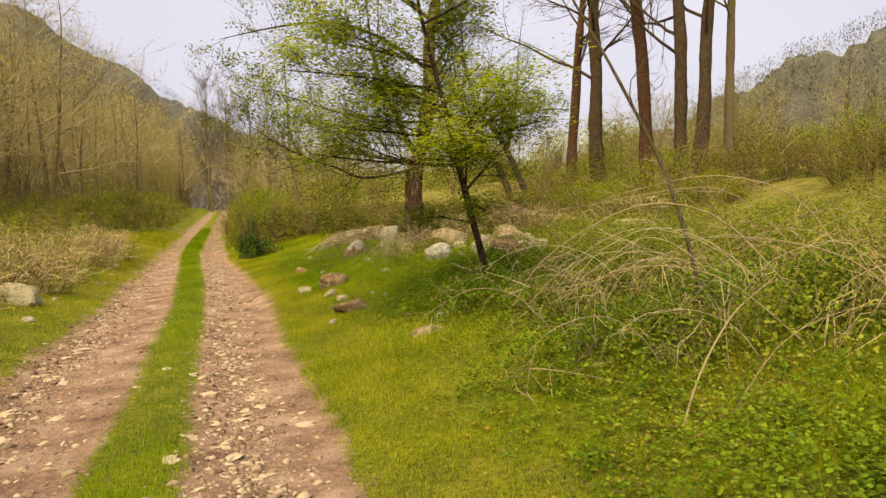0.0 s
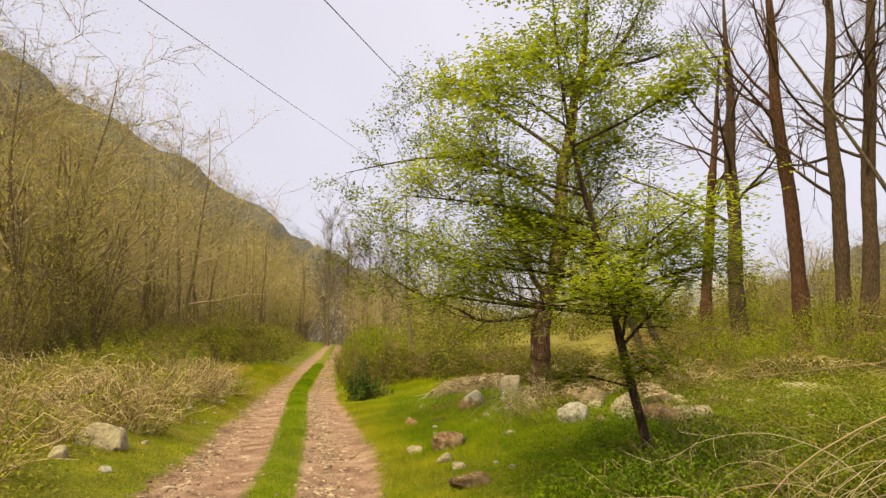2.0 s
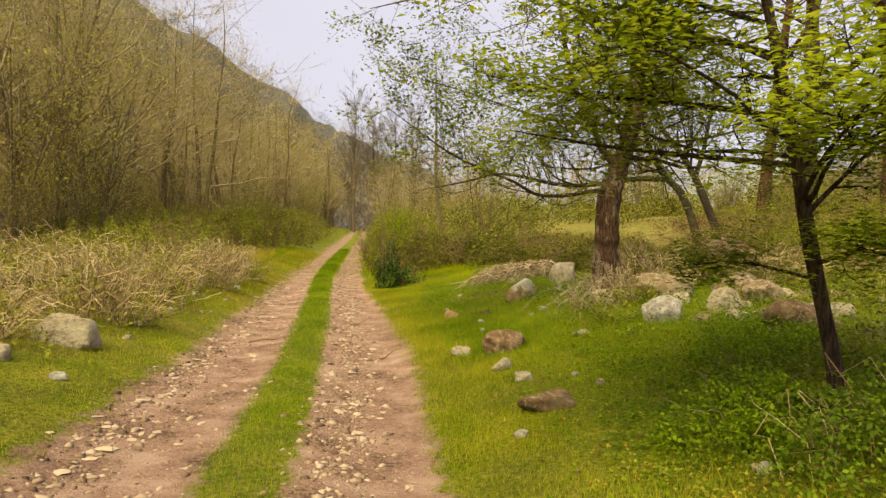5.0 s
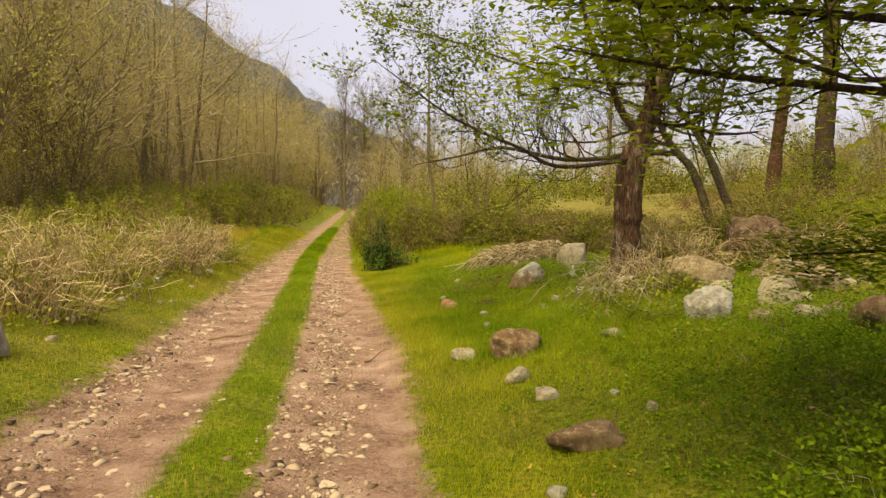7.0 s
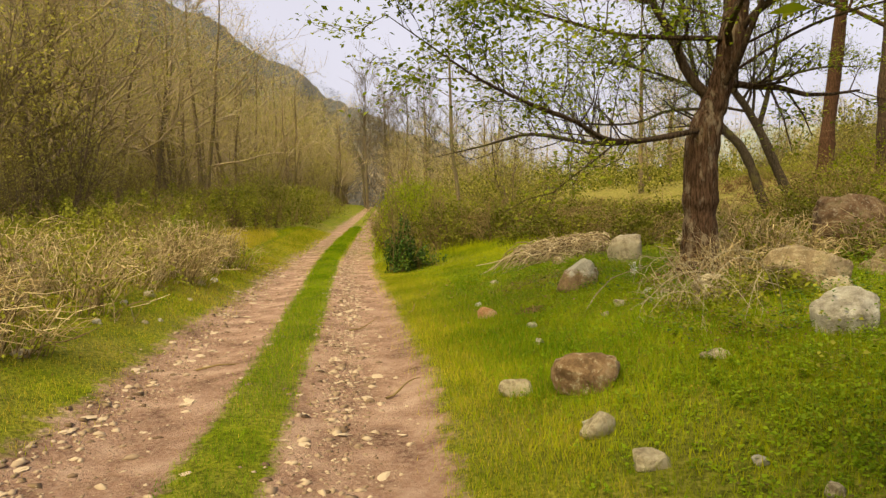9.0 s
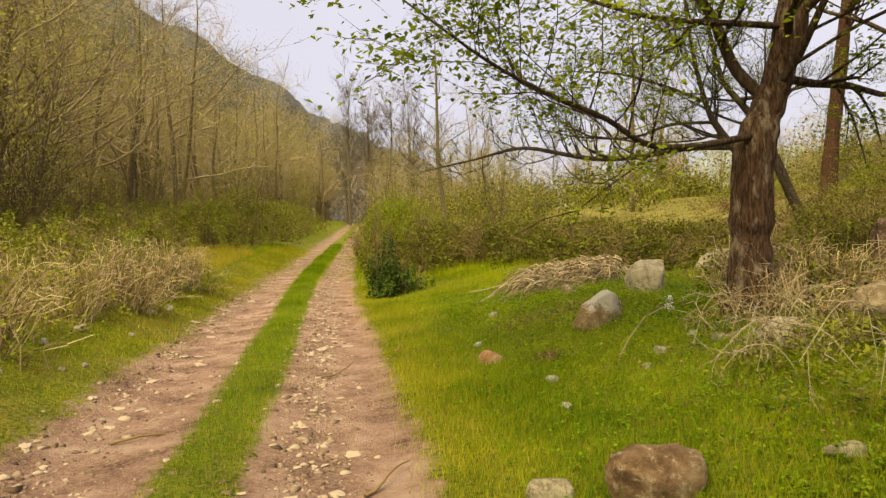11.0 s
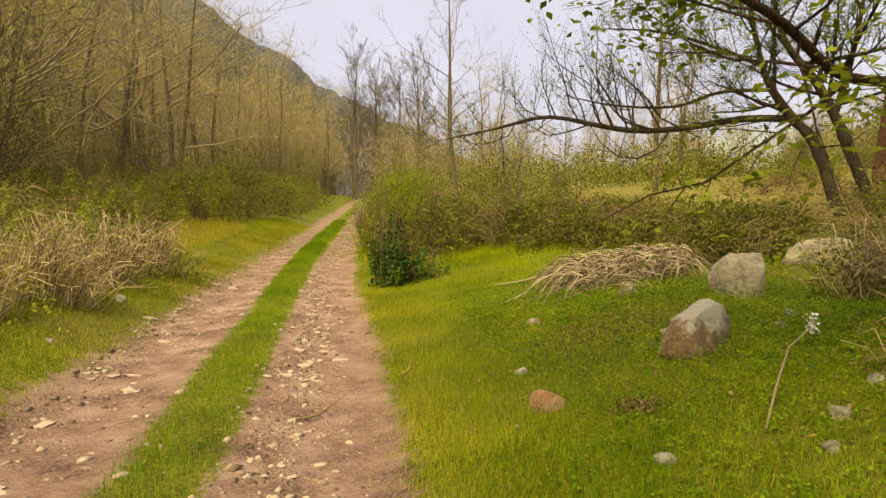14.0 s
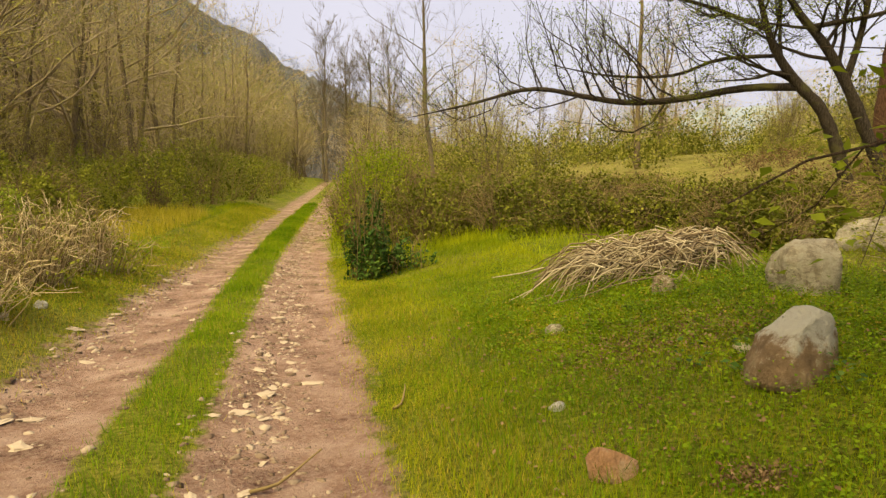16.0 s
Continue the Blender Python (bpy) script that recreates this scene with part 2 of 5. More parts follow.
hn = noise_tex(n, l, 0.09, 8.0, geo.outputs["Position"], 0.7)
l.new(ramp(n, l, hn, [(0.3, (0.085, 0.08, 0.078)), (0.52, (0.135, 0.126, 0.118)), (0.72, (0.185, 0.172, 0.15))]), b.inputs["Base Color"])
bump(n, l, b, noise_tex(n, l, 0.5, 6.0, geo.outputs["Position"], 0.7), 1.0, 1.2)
# blue-grey base colour carries the mountain's distance haze
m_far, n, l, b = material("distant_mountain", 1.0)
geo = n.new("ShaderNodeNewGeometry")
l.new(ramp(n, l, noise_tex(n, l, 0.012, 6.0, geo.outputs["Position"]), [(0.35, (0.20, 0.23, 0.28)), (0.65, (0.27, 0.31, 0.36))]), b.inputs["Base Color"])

# ---- mesh helpers ----


def mesh_np(name, verts, faces, mat, smooth=False):
    verts = np.asarray(verts, dtype=np.float32)
    faces = np.asarray(faces, dtype=np.int32)
    me = bpy.data.meshes.new(name)
    k = faces.shape[1]
    me.vertices.add(len(verts))
    me.vertices.foreach_set("co", verts.ravel())
    me.loops.add(faces.size)
    me.loops.foreach_set("vertex_index", faces.ravel())
    me.polygons.add(len(faces))
    me.polygons.foreach_set("loop_start", np.arange(0, faces.size, k, dtype=np.int32))
    if smooth:
        me.polygons.foreach_set("use_smooth", np.ones(len(faces), dtype=bool))
    me.update(calc_edges=True)
    me.materials.append(mat)
    return me


def part(name, me, parent, label=""):
    ob = new(name, me)
    ob.parent = parent
    return tagged(ob, label)


def empty(name, x, y, z, label, category, group="", kind=""):
    ob = new(name)
    ob.matrix_basis = pose(x, y, z)
    ob.empty_display_size = 0.2
    return tagged(ob, label, category, group, kind)


def tubes(paths, sides=5):
    """Vertices and quads of round stems. Each path: points (n, 3) and radii (n)."""
    vs, fs, base = [], [], 0
    ang = np.linspace(0, 2 * np.pi, sides, endpoint=False)
    ca, sa = np.cos(ang), np.sin(ang)
    for pts, rad in paths:
        pts = np.asarray(pts, float)
        rad = np.asarray(rad, float)
        d = np.gradient(pts, axis=0)
        d /= np.linalg.norm(d, axis=1)[:, None] + 1e-9
        ref = np.array((0.31, 0.95, 0.05)) if abs(d[0, 2]) > 0.7 else np.array((0.05, 0.1, 1.0))
        u = np.cross(d, ref)
        u /= np.linalg.norm(u, axis=1)[:, None] + 1e-9
        w = np.cross(d, u)
        ring = pts[:, None, :] + rad[:, None, None] * (u[:, None, :] * ca[None, :, None] + w[:, None, :] * sa[None, :, None])
        n_ = len(pts)
        vs.append(ring.reshape(-1, 3))
        i = np.arange(n_ - 1)[:, None] * sides + np.arange(sides)[None, :]
        j = np.arange(n_ - 1)[:, None] * sides + (np.arange(sides)[None, :] + 1) % sides
        fs.append(np.stack([i, j, j + sides, i + sides], -1).reshape(-1, 4) + base)
        base += n_ * sides
    return np.concatenate(vs), np.concatenate(fs)


def leaf_quads(rng, centers, size, flat=0.5, slim=0.5):
    """Small pointed leaves at the centers: base, two sides, tip, slightly folded."""
    c = np.asarray(centers, float)
    k = len(c)
    yaw = rng.uniform(0, 2 * np.pi, k)
    tilt = rng.normal(0, 1, k) * (1 - flat) - 0.15
    d = np.stack([np.cos(yaw) * np.cos(tilt), np.sin(yaw) * np.cos(tilt), np.sin(tilt)], 1)
    side = np.cross(d, np.stack([rng.normal(0, 1 - flat, k), rng.normal(0, 1 - flat, k), np.ones(k)], 1))
    side /= np.linalg.norm(side, axis=1)[:, None] + 1e-9
    s = (size * rng.uniform(0.6, 1.25, k))[:, None]
    up = np.cross(side, d) * s * 0.10
    v = np.stack([c, c + d * s * 0.5 + side * s * slim * 0.5 + up, c + d * s, c + d * s * 0.5 - side * s * slim * 0.5 + up], 1).reshape(-1, 3)
    f = np.arange(k * 4).reshape(k, 4)
    return v, f


def unit(v):
    v = np.asarray(v, float)
    return v / (np.linalg.norm(v) + 1e-9)


def bend(rng, p, d, length, r, segs, wander=0.12, rise=0.0, taper=0.35):
    """One wandering, tapering stem."""
    pts, dd = [np.array(p, float)], unit(d)
    for _ in range(segs):
        dd = unit(dd + rng.normal(0, wander, 3) + np.array((0, 0, rise)))
        pts.append(pts[-1] + dd * length / segs)
    return np.array(pts), np.linspace(r, r * taper, segs + 1)


def branchwork(rng, path, levels, counts, ratio, spread, start=0.3, rise=0.05, min_r=0.004, wander=0.16, flatness=0.0, limb_r=0.42):
    """Limbs and twigs that grow out of a stem: a list of paths for each level, and the twigs' outer points."""
    out, current = [], [path]
    for lev in range(levels):
        nxt = []
        for pts, rad in current:
            length = np.linalg.norm(np.diff(pts, axis=0), axis=1).sum()
            for q in range(counts[lev]):
                f = start + (1 - start) * (q + rng.uniform(0, 1)) / counts[lev] if lev == 0 else rng.uniform(0.2, 1.0)
                x = f * (len(pts) - 1)
                i = min(int(x), len(pts) - 2)
                p0 = pts[i] + (pts[i + 1] - pts[i]) * (x - i)
                r0 = rad[i] + (rad[i + 1] - rad[i]) * (x - i)
                ax = unit(pts[i + 1] - pts[i])
                side = rng.normal(0, 1, 3)
                side[2] *= 1 - flatness
                side = unit(side - ax * (side @ ax))
                a = radians(rng.uniform(spread[lev] * 0.7, spread[lev] * 1.25))
                dv = ax * math.cos(a) + side * math.sin(a)
                ln = length * ratio[lev] * rng.uniform(0.6, 1.2) * (1.15 - 0.6 * f if lev == 0 else 1.0)
                nxt.append(bend(rng, p0, dv, ln, max(r0 * (limb_r if lev == 0 else 0.58), min_r), 5 if lev == 0 else 2, wander, rise, 0.3))
        out.append(nxt)
        current = nxt
    tips = []
    for pts, _ in current:
        for f in (0.35, 0.65, 1.0):
            x = f * (len(pts) - 1)
            i = min(int(x), len(pts) - 2)
            tips.append(pts[i] + (pts[i + 1] - pts[i]) * (x - i))
    return out, np.array(tips)


# ---- the lie of the land ----
CY = np.array([-400, -8, 0, 4.5, 6, 8.7, 10, 11.6, 15.5, 17.1, 19.7, 26.2, 36.3, 50, 90, 160, 3000])
CX = np.array([120, 1.8, -0.6, -2.1, -2.6, -3.5, -3.9, -4.45, -5.85, -6.45, -7.4, -9.8, -13.0, -17.25, -29.7, -51.2, -1000])


def middle(y):
    """x of the track's middle at y."""
    y = np.asarray(y, float)
    return sum(np.interp(y + o, CY, CX) for o in (-1.6, -0.8, 0, 0.8, 1.6)) / 5


PS = np.array([-400, -120, -40, -18, -10, -6, -4, -2.7, -2.0, -1.35, -1.15, -0.75, -0.3, 0.05, 0.4, 0.85, 1.25, 1.5, 2.3, 3.0, 3.9, 5.0, 7.0, 11, 14, 18, 25, 60, 200, 400])
PZ = np.array([2.5, 2.2, 1.6, 1.0, 0.75, 0.6, 0.52, 0.42, 0.27, 0.10, 0.05, 0.02, 0.05, 0.07, 0.04, -0.03, -0.02, 0.03, 0.15, 0.28, 0.47, 0.66, 0.80, 0.88, 1.1, 2.0, 3.0, 3.6, 3.8, 3.8])
_W = [(0.9, 1.3, 0.2, 0.4), (1.7, -0.8, 1.1, 0.3), (0.35, 0.5, 2.1, 0.8), (-2.3, 1.9, 0.6, 0.18), (3.7, 2.9, 1.7, 0.12), (-4.4, 5.1, 0.3, 0.1), (7.3, -6.2, 2.2, 0.06), (9.1, 8.3, 0.9, 0.05)]


def ripple(x, y):
    return sum(a * np.sin(kx * x + ky * y + ph) for kx, ky, ph, a in _W)


def land(x, y):
    """Height of the ground."""
    x, y = np.asarray(x, float), np.asarray(y, float)
    s = x - middle(y)
    z = np.interp(s, PS, PZ)
    rough = np.clip((np.abs(s) - 1.2) / 3.0, 0.10, 1.0)
    return z + 0.045 * ripple(x, y) * rough + 0.025 * np.clip(y - 26, 0, 85) * np.interp(s, [8, 20], [1.0, 0.4])


def land1(x, y):
    return float(land(np.array([x]), np.array([y]))[0])


def spaced(a, b, step):
    return list(np.arange(a, b, step))


ys = np.array([-400, -150, -60, -30, -15, -8, -4, -2] + spaced(-1, 3, 0.25) + spaced(3, 22, 0.11) + spaced(22, 40, 0.3) + spaced(40, 100, 1.5) + spaced(100, 260, 10) + [260, 320, 400, 600, 1000, 1600, 3000])
ss = np.array([-2500, -900, -400, -200, -120, -80, -60] + spaced(-45, -15, 2.5) + spaced(-15, -6, 0.5) + spaced(-6, -2, 0.16) + spaced(-2, 3, 0.08) + spaced(3, 7, 0.13) + spaced(7, 16, 0.4) + spaced(16, 60, 3) + [60, 90, 150, 260, 500, 1000, 2500])
S, Y = np.meshgrid(ss, ys)
X = middle(Y) + S
Z = land(X, Y)
gv = np.stack([X, Y, Z], -1).reshape(-1, 3)
nx, ny = len(ss), len(ys)
gi = (np.arange(ny - 1)[:, None] * nx + np.arange(nx - 1)[None, :]).reshape(-1)
gme = mesh_np("ground", gv, np.stack([gi, gi + 1, gi + 1 + nx, gi + nx], -1), m_ground, True)
sf = S.reshape(-1)


def bareness(s, x, y):
    """How bare the ground is: the two wheel tracks, 0 to 1."""
    w = 0.10 * ripple(x * 1.3, y * 0.8)
    left = np.clip(1.0 - (np.abs(s + 0.745 + 0.2 * w) - 0.34) / np.where(s < -0.745, 0.62, 0.30), 0, 1)
    edge = np.interp(y, [8, 13], [0.0, 0.18])
    right = np.clip(1.0 - (np.abs(s - 0.80 - edge / 2 + 0.2 * w) - 0.34 - edge / 2) / np.where(s > 0.8, 0.40, 0.28), 0, 1)
    far = np.clip((52 - y) / 40, 0.6, 1)
    return np.clip(np.maximum(left, right) * far + 0.06 * ripple(x * 2.1, y * 2.4), 0, 1)


for attr, val in (("lateral", sf), ("bare", bareness(sf, gv[:, 0], gv[:, 1]))):
    a = gme.attributes.new(attr, "FLOAT", "POINT")
    a.data.foreach_set("value", val.astype(np.float32))
tagged(new("ground", gme), "rutted stony dirt track through green spring turf", "ground", kind="structure")

# ---- hills round the valley ----


def hill(name, label, mat, bearings, near, far, height, seed, rough=1.0, foot=0.0):
    """A slope that rises from a foot line to a ridge and falls behind it, as seen round the valley floor's origin (bearing: degrees to the left of ahead)."""
    az = np.radians(np.interp(np.linspace(0, 1, 140), np.linspace(0, 1, len(bearings)), bearings))
    u = np.degrees(az)
    o = np.argsort(bearings)
    bx = np.array(bearings)[o]
    dn, df, hh = (np.interp(u, bx, np.array(v)[o]) for v in (near, far, height))
    steps = np.array([0, 0.12, 0.25, 0.4, 0.55, 0.7, 0.85, 1.0, 1.2, 1.6])
    rise = np.array([-0.02, 0.08, 0.2, 0.38, 0.56, 0.74, 0.9, 1.0, 0.92, 0.3])
    rng = np.random.default_rng(seed)
    d = dn[:, None] + (df - dn)[:, None] * steps[None, :]
    z = foot + hh[:, None] * rise[None, :] + rough * (rng.normal(0, 1, (140, 10)) * 0.6 + np.sin(u * 1.1)[:, None] * 1.2) * (rise > 0.1)[None, :]
    v = np.stack([-np.sin(az)[:, None] * d, np.cos(az)[:, None] * d, z], -1).reshape(-1, 3)
    i = (np.arange(139)[:, None] * 10 + np.arange(9)[None, :]).reshape(-1)
    me = mesh_np(name, v, np.stack([i, i + 10, i + 11, i + 1], -1), mat, True)
    tagged(new(name, me), label, "hill", kind="structure")
    return u, dn, df, hh


def on_hill(h, bearing, f):
    u, dn, df, hh = h
    o = np.argsort(u)
    a, b2, c = (np.interp(bearing, u[o], v[o]) for v in (dn, df, hh))
    d = a + (b2 - a) * f
    z = c * np.interp(f, [0, 0.12, 0.25, 0.4, 0.55, 0.7, 0.85, 1.0], [-0.02, 0.08, 0.2, 0.38, 0.56, 0.74, 0.9, 1.0])
    r = np.radians(bearing)
    return np.stack([-np.sin(r) * d, np.cos(r) * d, z], -1)


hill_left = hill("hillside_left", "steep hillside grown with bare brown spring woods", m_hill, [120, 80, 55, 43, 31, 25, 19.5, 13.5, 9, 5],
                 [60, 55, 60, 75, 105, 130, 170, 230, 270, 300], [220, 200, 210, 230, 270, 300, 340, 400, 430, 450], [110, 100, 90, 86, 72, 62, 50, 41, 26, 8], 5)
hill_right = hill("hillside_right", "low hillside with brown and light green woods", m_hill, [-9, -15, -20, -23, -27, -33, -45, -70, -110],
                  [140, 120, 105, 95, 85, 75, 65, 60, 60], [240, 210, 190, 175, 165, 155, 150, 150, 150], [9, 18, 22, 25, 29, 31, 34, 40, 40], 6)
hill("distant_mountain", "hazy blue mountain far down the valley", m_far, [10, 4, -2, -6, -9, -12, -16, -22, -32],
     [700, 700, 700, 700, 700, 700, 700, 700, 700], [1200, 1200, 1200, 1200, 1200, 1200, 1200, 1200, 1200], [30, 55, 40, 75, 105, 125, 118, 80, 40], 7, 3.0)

# ---- rocks ----


def rock_mesh(seed, sx, sy, sz, mat, blocky=0.25):
    """A weathered boulder: a lumpy, faceted body with a flattened foot."""
    bm = bmesh.new()
    bmesh.ops.create_icosphere(bm, subdivisions=4 if max(sx, sz) > 0.3 else 3, radius=1.0)
    off = Vector((seed * 7.31, seed * 3.17, seed * 1.93))
    rr = random.Random(seed)
    cuts = [(Vector((rr.gauss(0, 1), rr.gauss(0, 1), rr.gauss(0.2, 0.8))).normalized(), rr.uniform(0.62, 0.9)) for _ in range(9)]
    for v in bm.verts:
        p = v.co.copy()
        q = Vector([math.copysign(abs(c) ** (1 - blocky), c) for c in p])
        q *= 1 + 0.22 * noise.noise(p * 1.1 + off)
        for nn, dd in cuts:
            over = q.dot(nn) - dd
            if over > 0:
                q -= nn * over * 0.88
        k = 1 + 0.07 * noise.noise(p * 2.7 + off) + 0.05 * noise.noise(p * 6.0 + off) + 0.03 * noise.noise(p * 13.0 + off)
        v.co = Vector((q.x * k * sx / 1.7, q.y * k * sy / 1.7, max(q.z * k, -0.5) * sz * 0.70))
    me = bpy.data.meshes.new("rock")
    bm.to_mesh(me)
    bm.free()
    me.polygons.foreach_set("use_smooth", np.ones(len(me.polygons), dtype=bool))
    me.materials.append(mat)
    return me


def rock(name, x, y, w, d, h, mat, label, seed, turn=0.0, blocky=0.25, sink=0.0, group=""):
    w, d, h = w * 0.92, d * 0.92, h * 0.88
    ob = new(name, rock_mesh(seed, w, d, h, mat, blocky))
    ob.matrix_basis = pose(x, y, land1(x, y) + h * 0.21 - sink, 0, 0, turn)
    return tagged(ob, label, "rock", group)


rock("boulder", -6.37, 10.05, 0.68, 0.5, 0.40, m_rock_pale, "pale grey boulder in dry weeds beside the track", 1, 10)
rock("rock", -1.94, 11.80, 0.54, 0.40, 0.30, m_rock_brown, "rough brown rock lying in short grass", 2, 20)
rock("stone", -2.46, 11.88, 0.25, 0.2, 0.15, m_rock_pale, "small pale stone in the grass", 3, 0, group="stones on the verge")
rock("stone", -1.86, 10.92, 0.21, 0.18, 0.15, m_rock_pale, "small pale lichened stone in the grass", 4, 40, group="stones on the verge")
rock("stone", -1.60, 10.44, 0.21, 0.17, 0.11, m_rock_pale, "small flat pale stone in the grass", 5, 15, group="stones on the verge")
rock("rock", -1.30, 9.47, 0.50, 0.28, 0.19, m_rock_brown, "low cracked brown rock in the grass", 6, 5, 0.4)
rock("boulder", -0.10, 12.3, 0.50, 0.42, 0.36, m_rock_white, "pale grey pointed boulder on the grassy bank", 7, 30, 0.05)
rock("boulder", 0.15, 14.1, 0.74, 0.6, 0.56, m_rock, "broad brown boulder on the bank", 8, -10, 0.1)
rock("boulder", -2.13, 15.95, 0.54, 0.46, 0.43, m_rock_capped, "tall brown boulder with a pale top", 9, 25, 0.3)
rock("boulder", -1.40, 17.95, 0.60, 0.5, 0.55, m_rock_pale, "grey brown boulder beside the brush pile", 10, 0)
rock("boulder", 0.0, 20.2, 1.1, 0.7, 0.42, m_rock_pale, "low grey boulder behind the brush pile", 11, 30)
rock("boulder", 1.6, 17.1, 1.45, 0.9, 1.1, m_rock_brown, "large dark brown hollowed boulder on the bank", 12, 10, 0.4)
rock("rock", 2.4, 18.5, 1.5, 0.9, 0.6, m_rock, "long pale rock behind the dark boulder", 13, -15)
rock("stone", -3.19, 15.05, 0.22, 0.18, 0.17, m_rock_orange, "rounded orange brown stone in the grass", 14, 30)
rock("stone", -2.46, 18.3, 0.22, 0.18, 0.2, m_rock, "small brown stone at the brush pile's foot", 15, 0)
rock("rock", 1.54, 11.75, 0.55, 0.4, 0.25, m_rock_pale, "flat mossy olive rock in the weeds", 16, 10)
rock("rock", 1.35, 15.1, 0.6, 0.5, 0.42, m_rock, "pale brown rock on the bank", 17, 60, sink=0.05)
rock("rock", 0.75, 13.0, 0.55, 0.4, 0.45, m_rock_pale, "pale rock on the bank", 26, 60)
rock("boulder", 4.5, 16.4, 1.05, 0.7, 0.4, m_rock_pale, "flat pale boulder among the weeds", 18, 0, sink=0.1)
rock("rock", 1.35, 13.7, 0.6, 0.45, 0.4, m_rock, "grey rock among weeds on the bank", 19, 20)
rock("rock", 1.03, 11.0, 0.6, 0.45, 0.34, m_rock_brown, "brown rock low in the weeds", 20, 0)
rock("rock", -0.22, 7.15, 0.34, 0.26, 0.17, m_rock, "low grey rock half hidden in weeds", 21, 0, sink=0.04)
rock("rock", 3.9, 15.2, 0.9, 0.6, 0.32, m_rock_pale, "flat pale rock among the weeds", 22, 0, sink=0.08)
rock("rock", -0.75, 14.0, 0.4, 0.3, 0.3, m_rock_pale, "white rock at the big tree's foot", 23, 0)
rock("stone", -6.2, 9.0, 0.22, 0.2, 0.16, m_rock_pale, "pale stone at the verge", 24, 0, group="stones on the verge")
rock("stone", -1.06, 11.9, 0.2, 0.14, 0.09, m_rock_pale, "flat pale stone in the grass", 25, 0, group="stones on the verge")
R = np.random.default_rng(40)
for i in range(34):
    y_ = R.uniform(6, 19)
    s_ = R.uniform(1.9, 5.2) if i % 3 else -R.uniform(1.7, 2.6)
    w_ = R.uniform(0.06, 0.13)
    x_ = float(middle(y_)) + s_
    rock("small_stone", x_, y_, w_ * 1.3, w_, w_ * 0.8, m_rock_white if i % 2 else m_rock_pale, "small loose stone in the grass", 50 + i, R.uniform(0, 360), group="small stones in the grass")
for i in range(18):
    x_, y_, w_ = R.uniform(0.0, 3.0), R.uniform(10.6, 15.2), R.uniform(0.10, 0.24)
    rock("small_stone", x_, y_, w_ * 1.3, w_, w_ * 0.8, (m_rock_pale, m_rock)[i % 2], "small pale stone on the weedy bank", 90 + i, R.uniform(0, 360), group="small stones on the bank")

# ---- trees ----


def leaf_cloud(rng, tips, per, spread, size, flat, mat, name="leaves", slim=0.55):
    c = np.repeat(tips, per, axis=0)
    c = c + rng.normal(0, 1, c.shape) * np.array((spread, spread, spread * 0.55))
    v, f = leaf_quads(rng, c, size, flat, slim)
    return mesh_np(name, v, f, mat)


def furrowed(v, axis, seed):
    """Old bark: long plates and furrows that run up the stem."""
    out = v - axis
    r = np.linalg.norm(out, axis=1)[:, None] + 1e-9
    d = out / r
    push = []
    for p, q in zip(d, v):
        u = Vector((p[0] * 3.2 + seed, p[1] * 3.2, q[2] * 1.1))
        push.append(0.09 * (abs(noise.noise(u * 1.6)) - 0.2) + 0.05 * noise.noise(u * 4.0) + 0.05 * noise.noise(Vector((p[0], p[1], q[2] * 0.9))))
    return v + d * (r * np.array(push)[:, None] * 1.3)


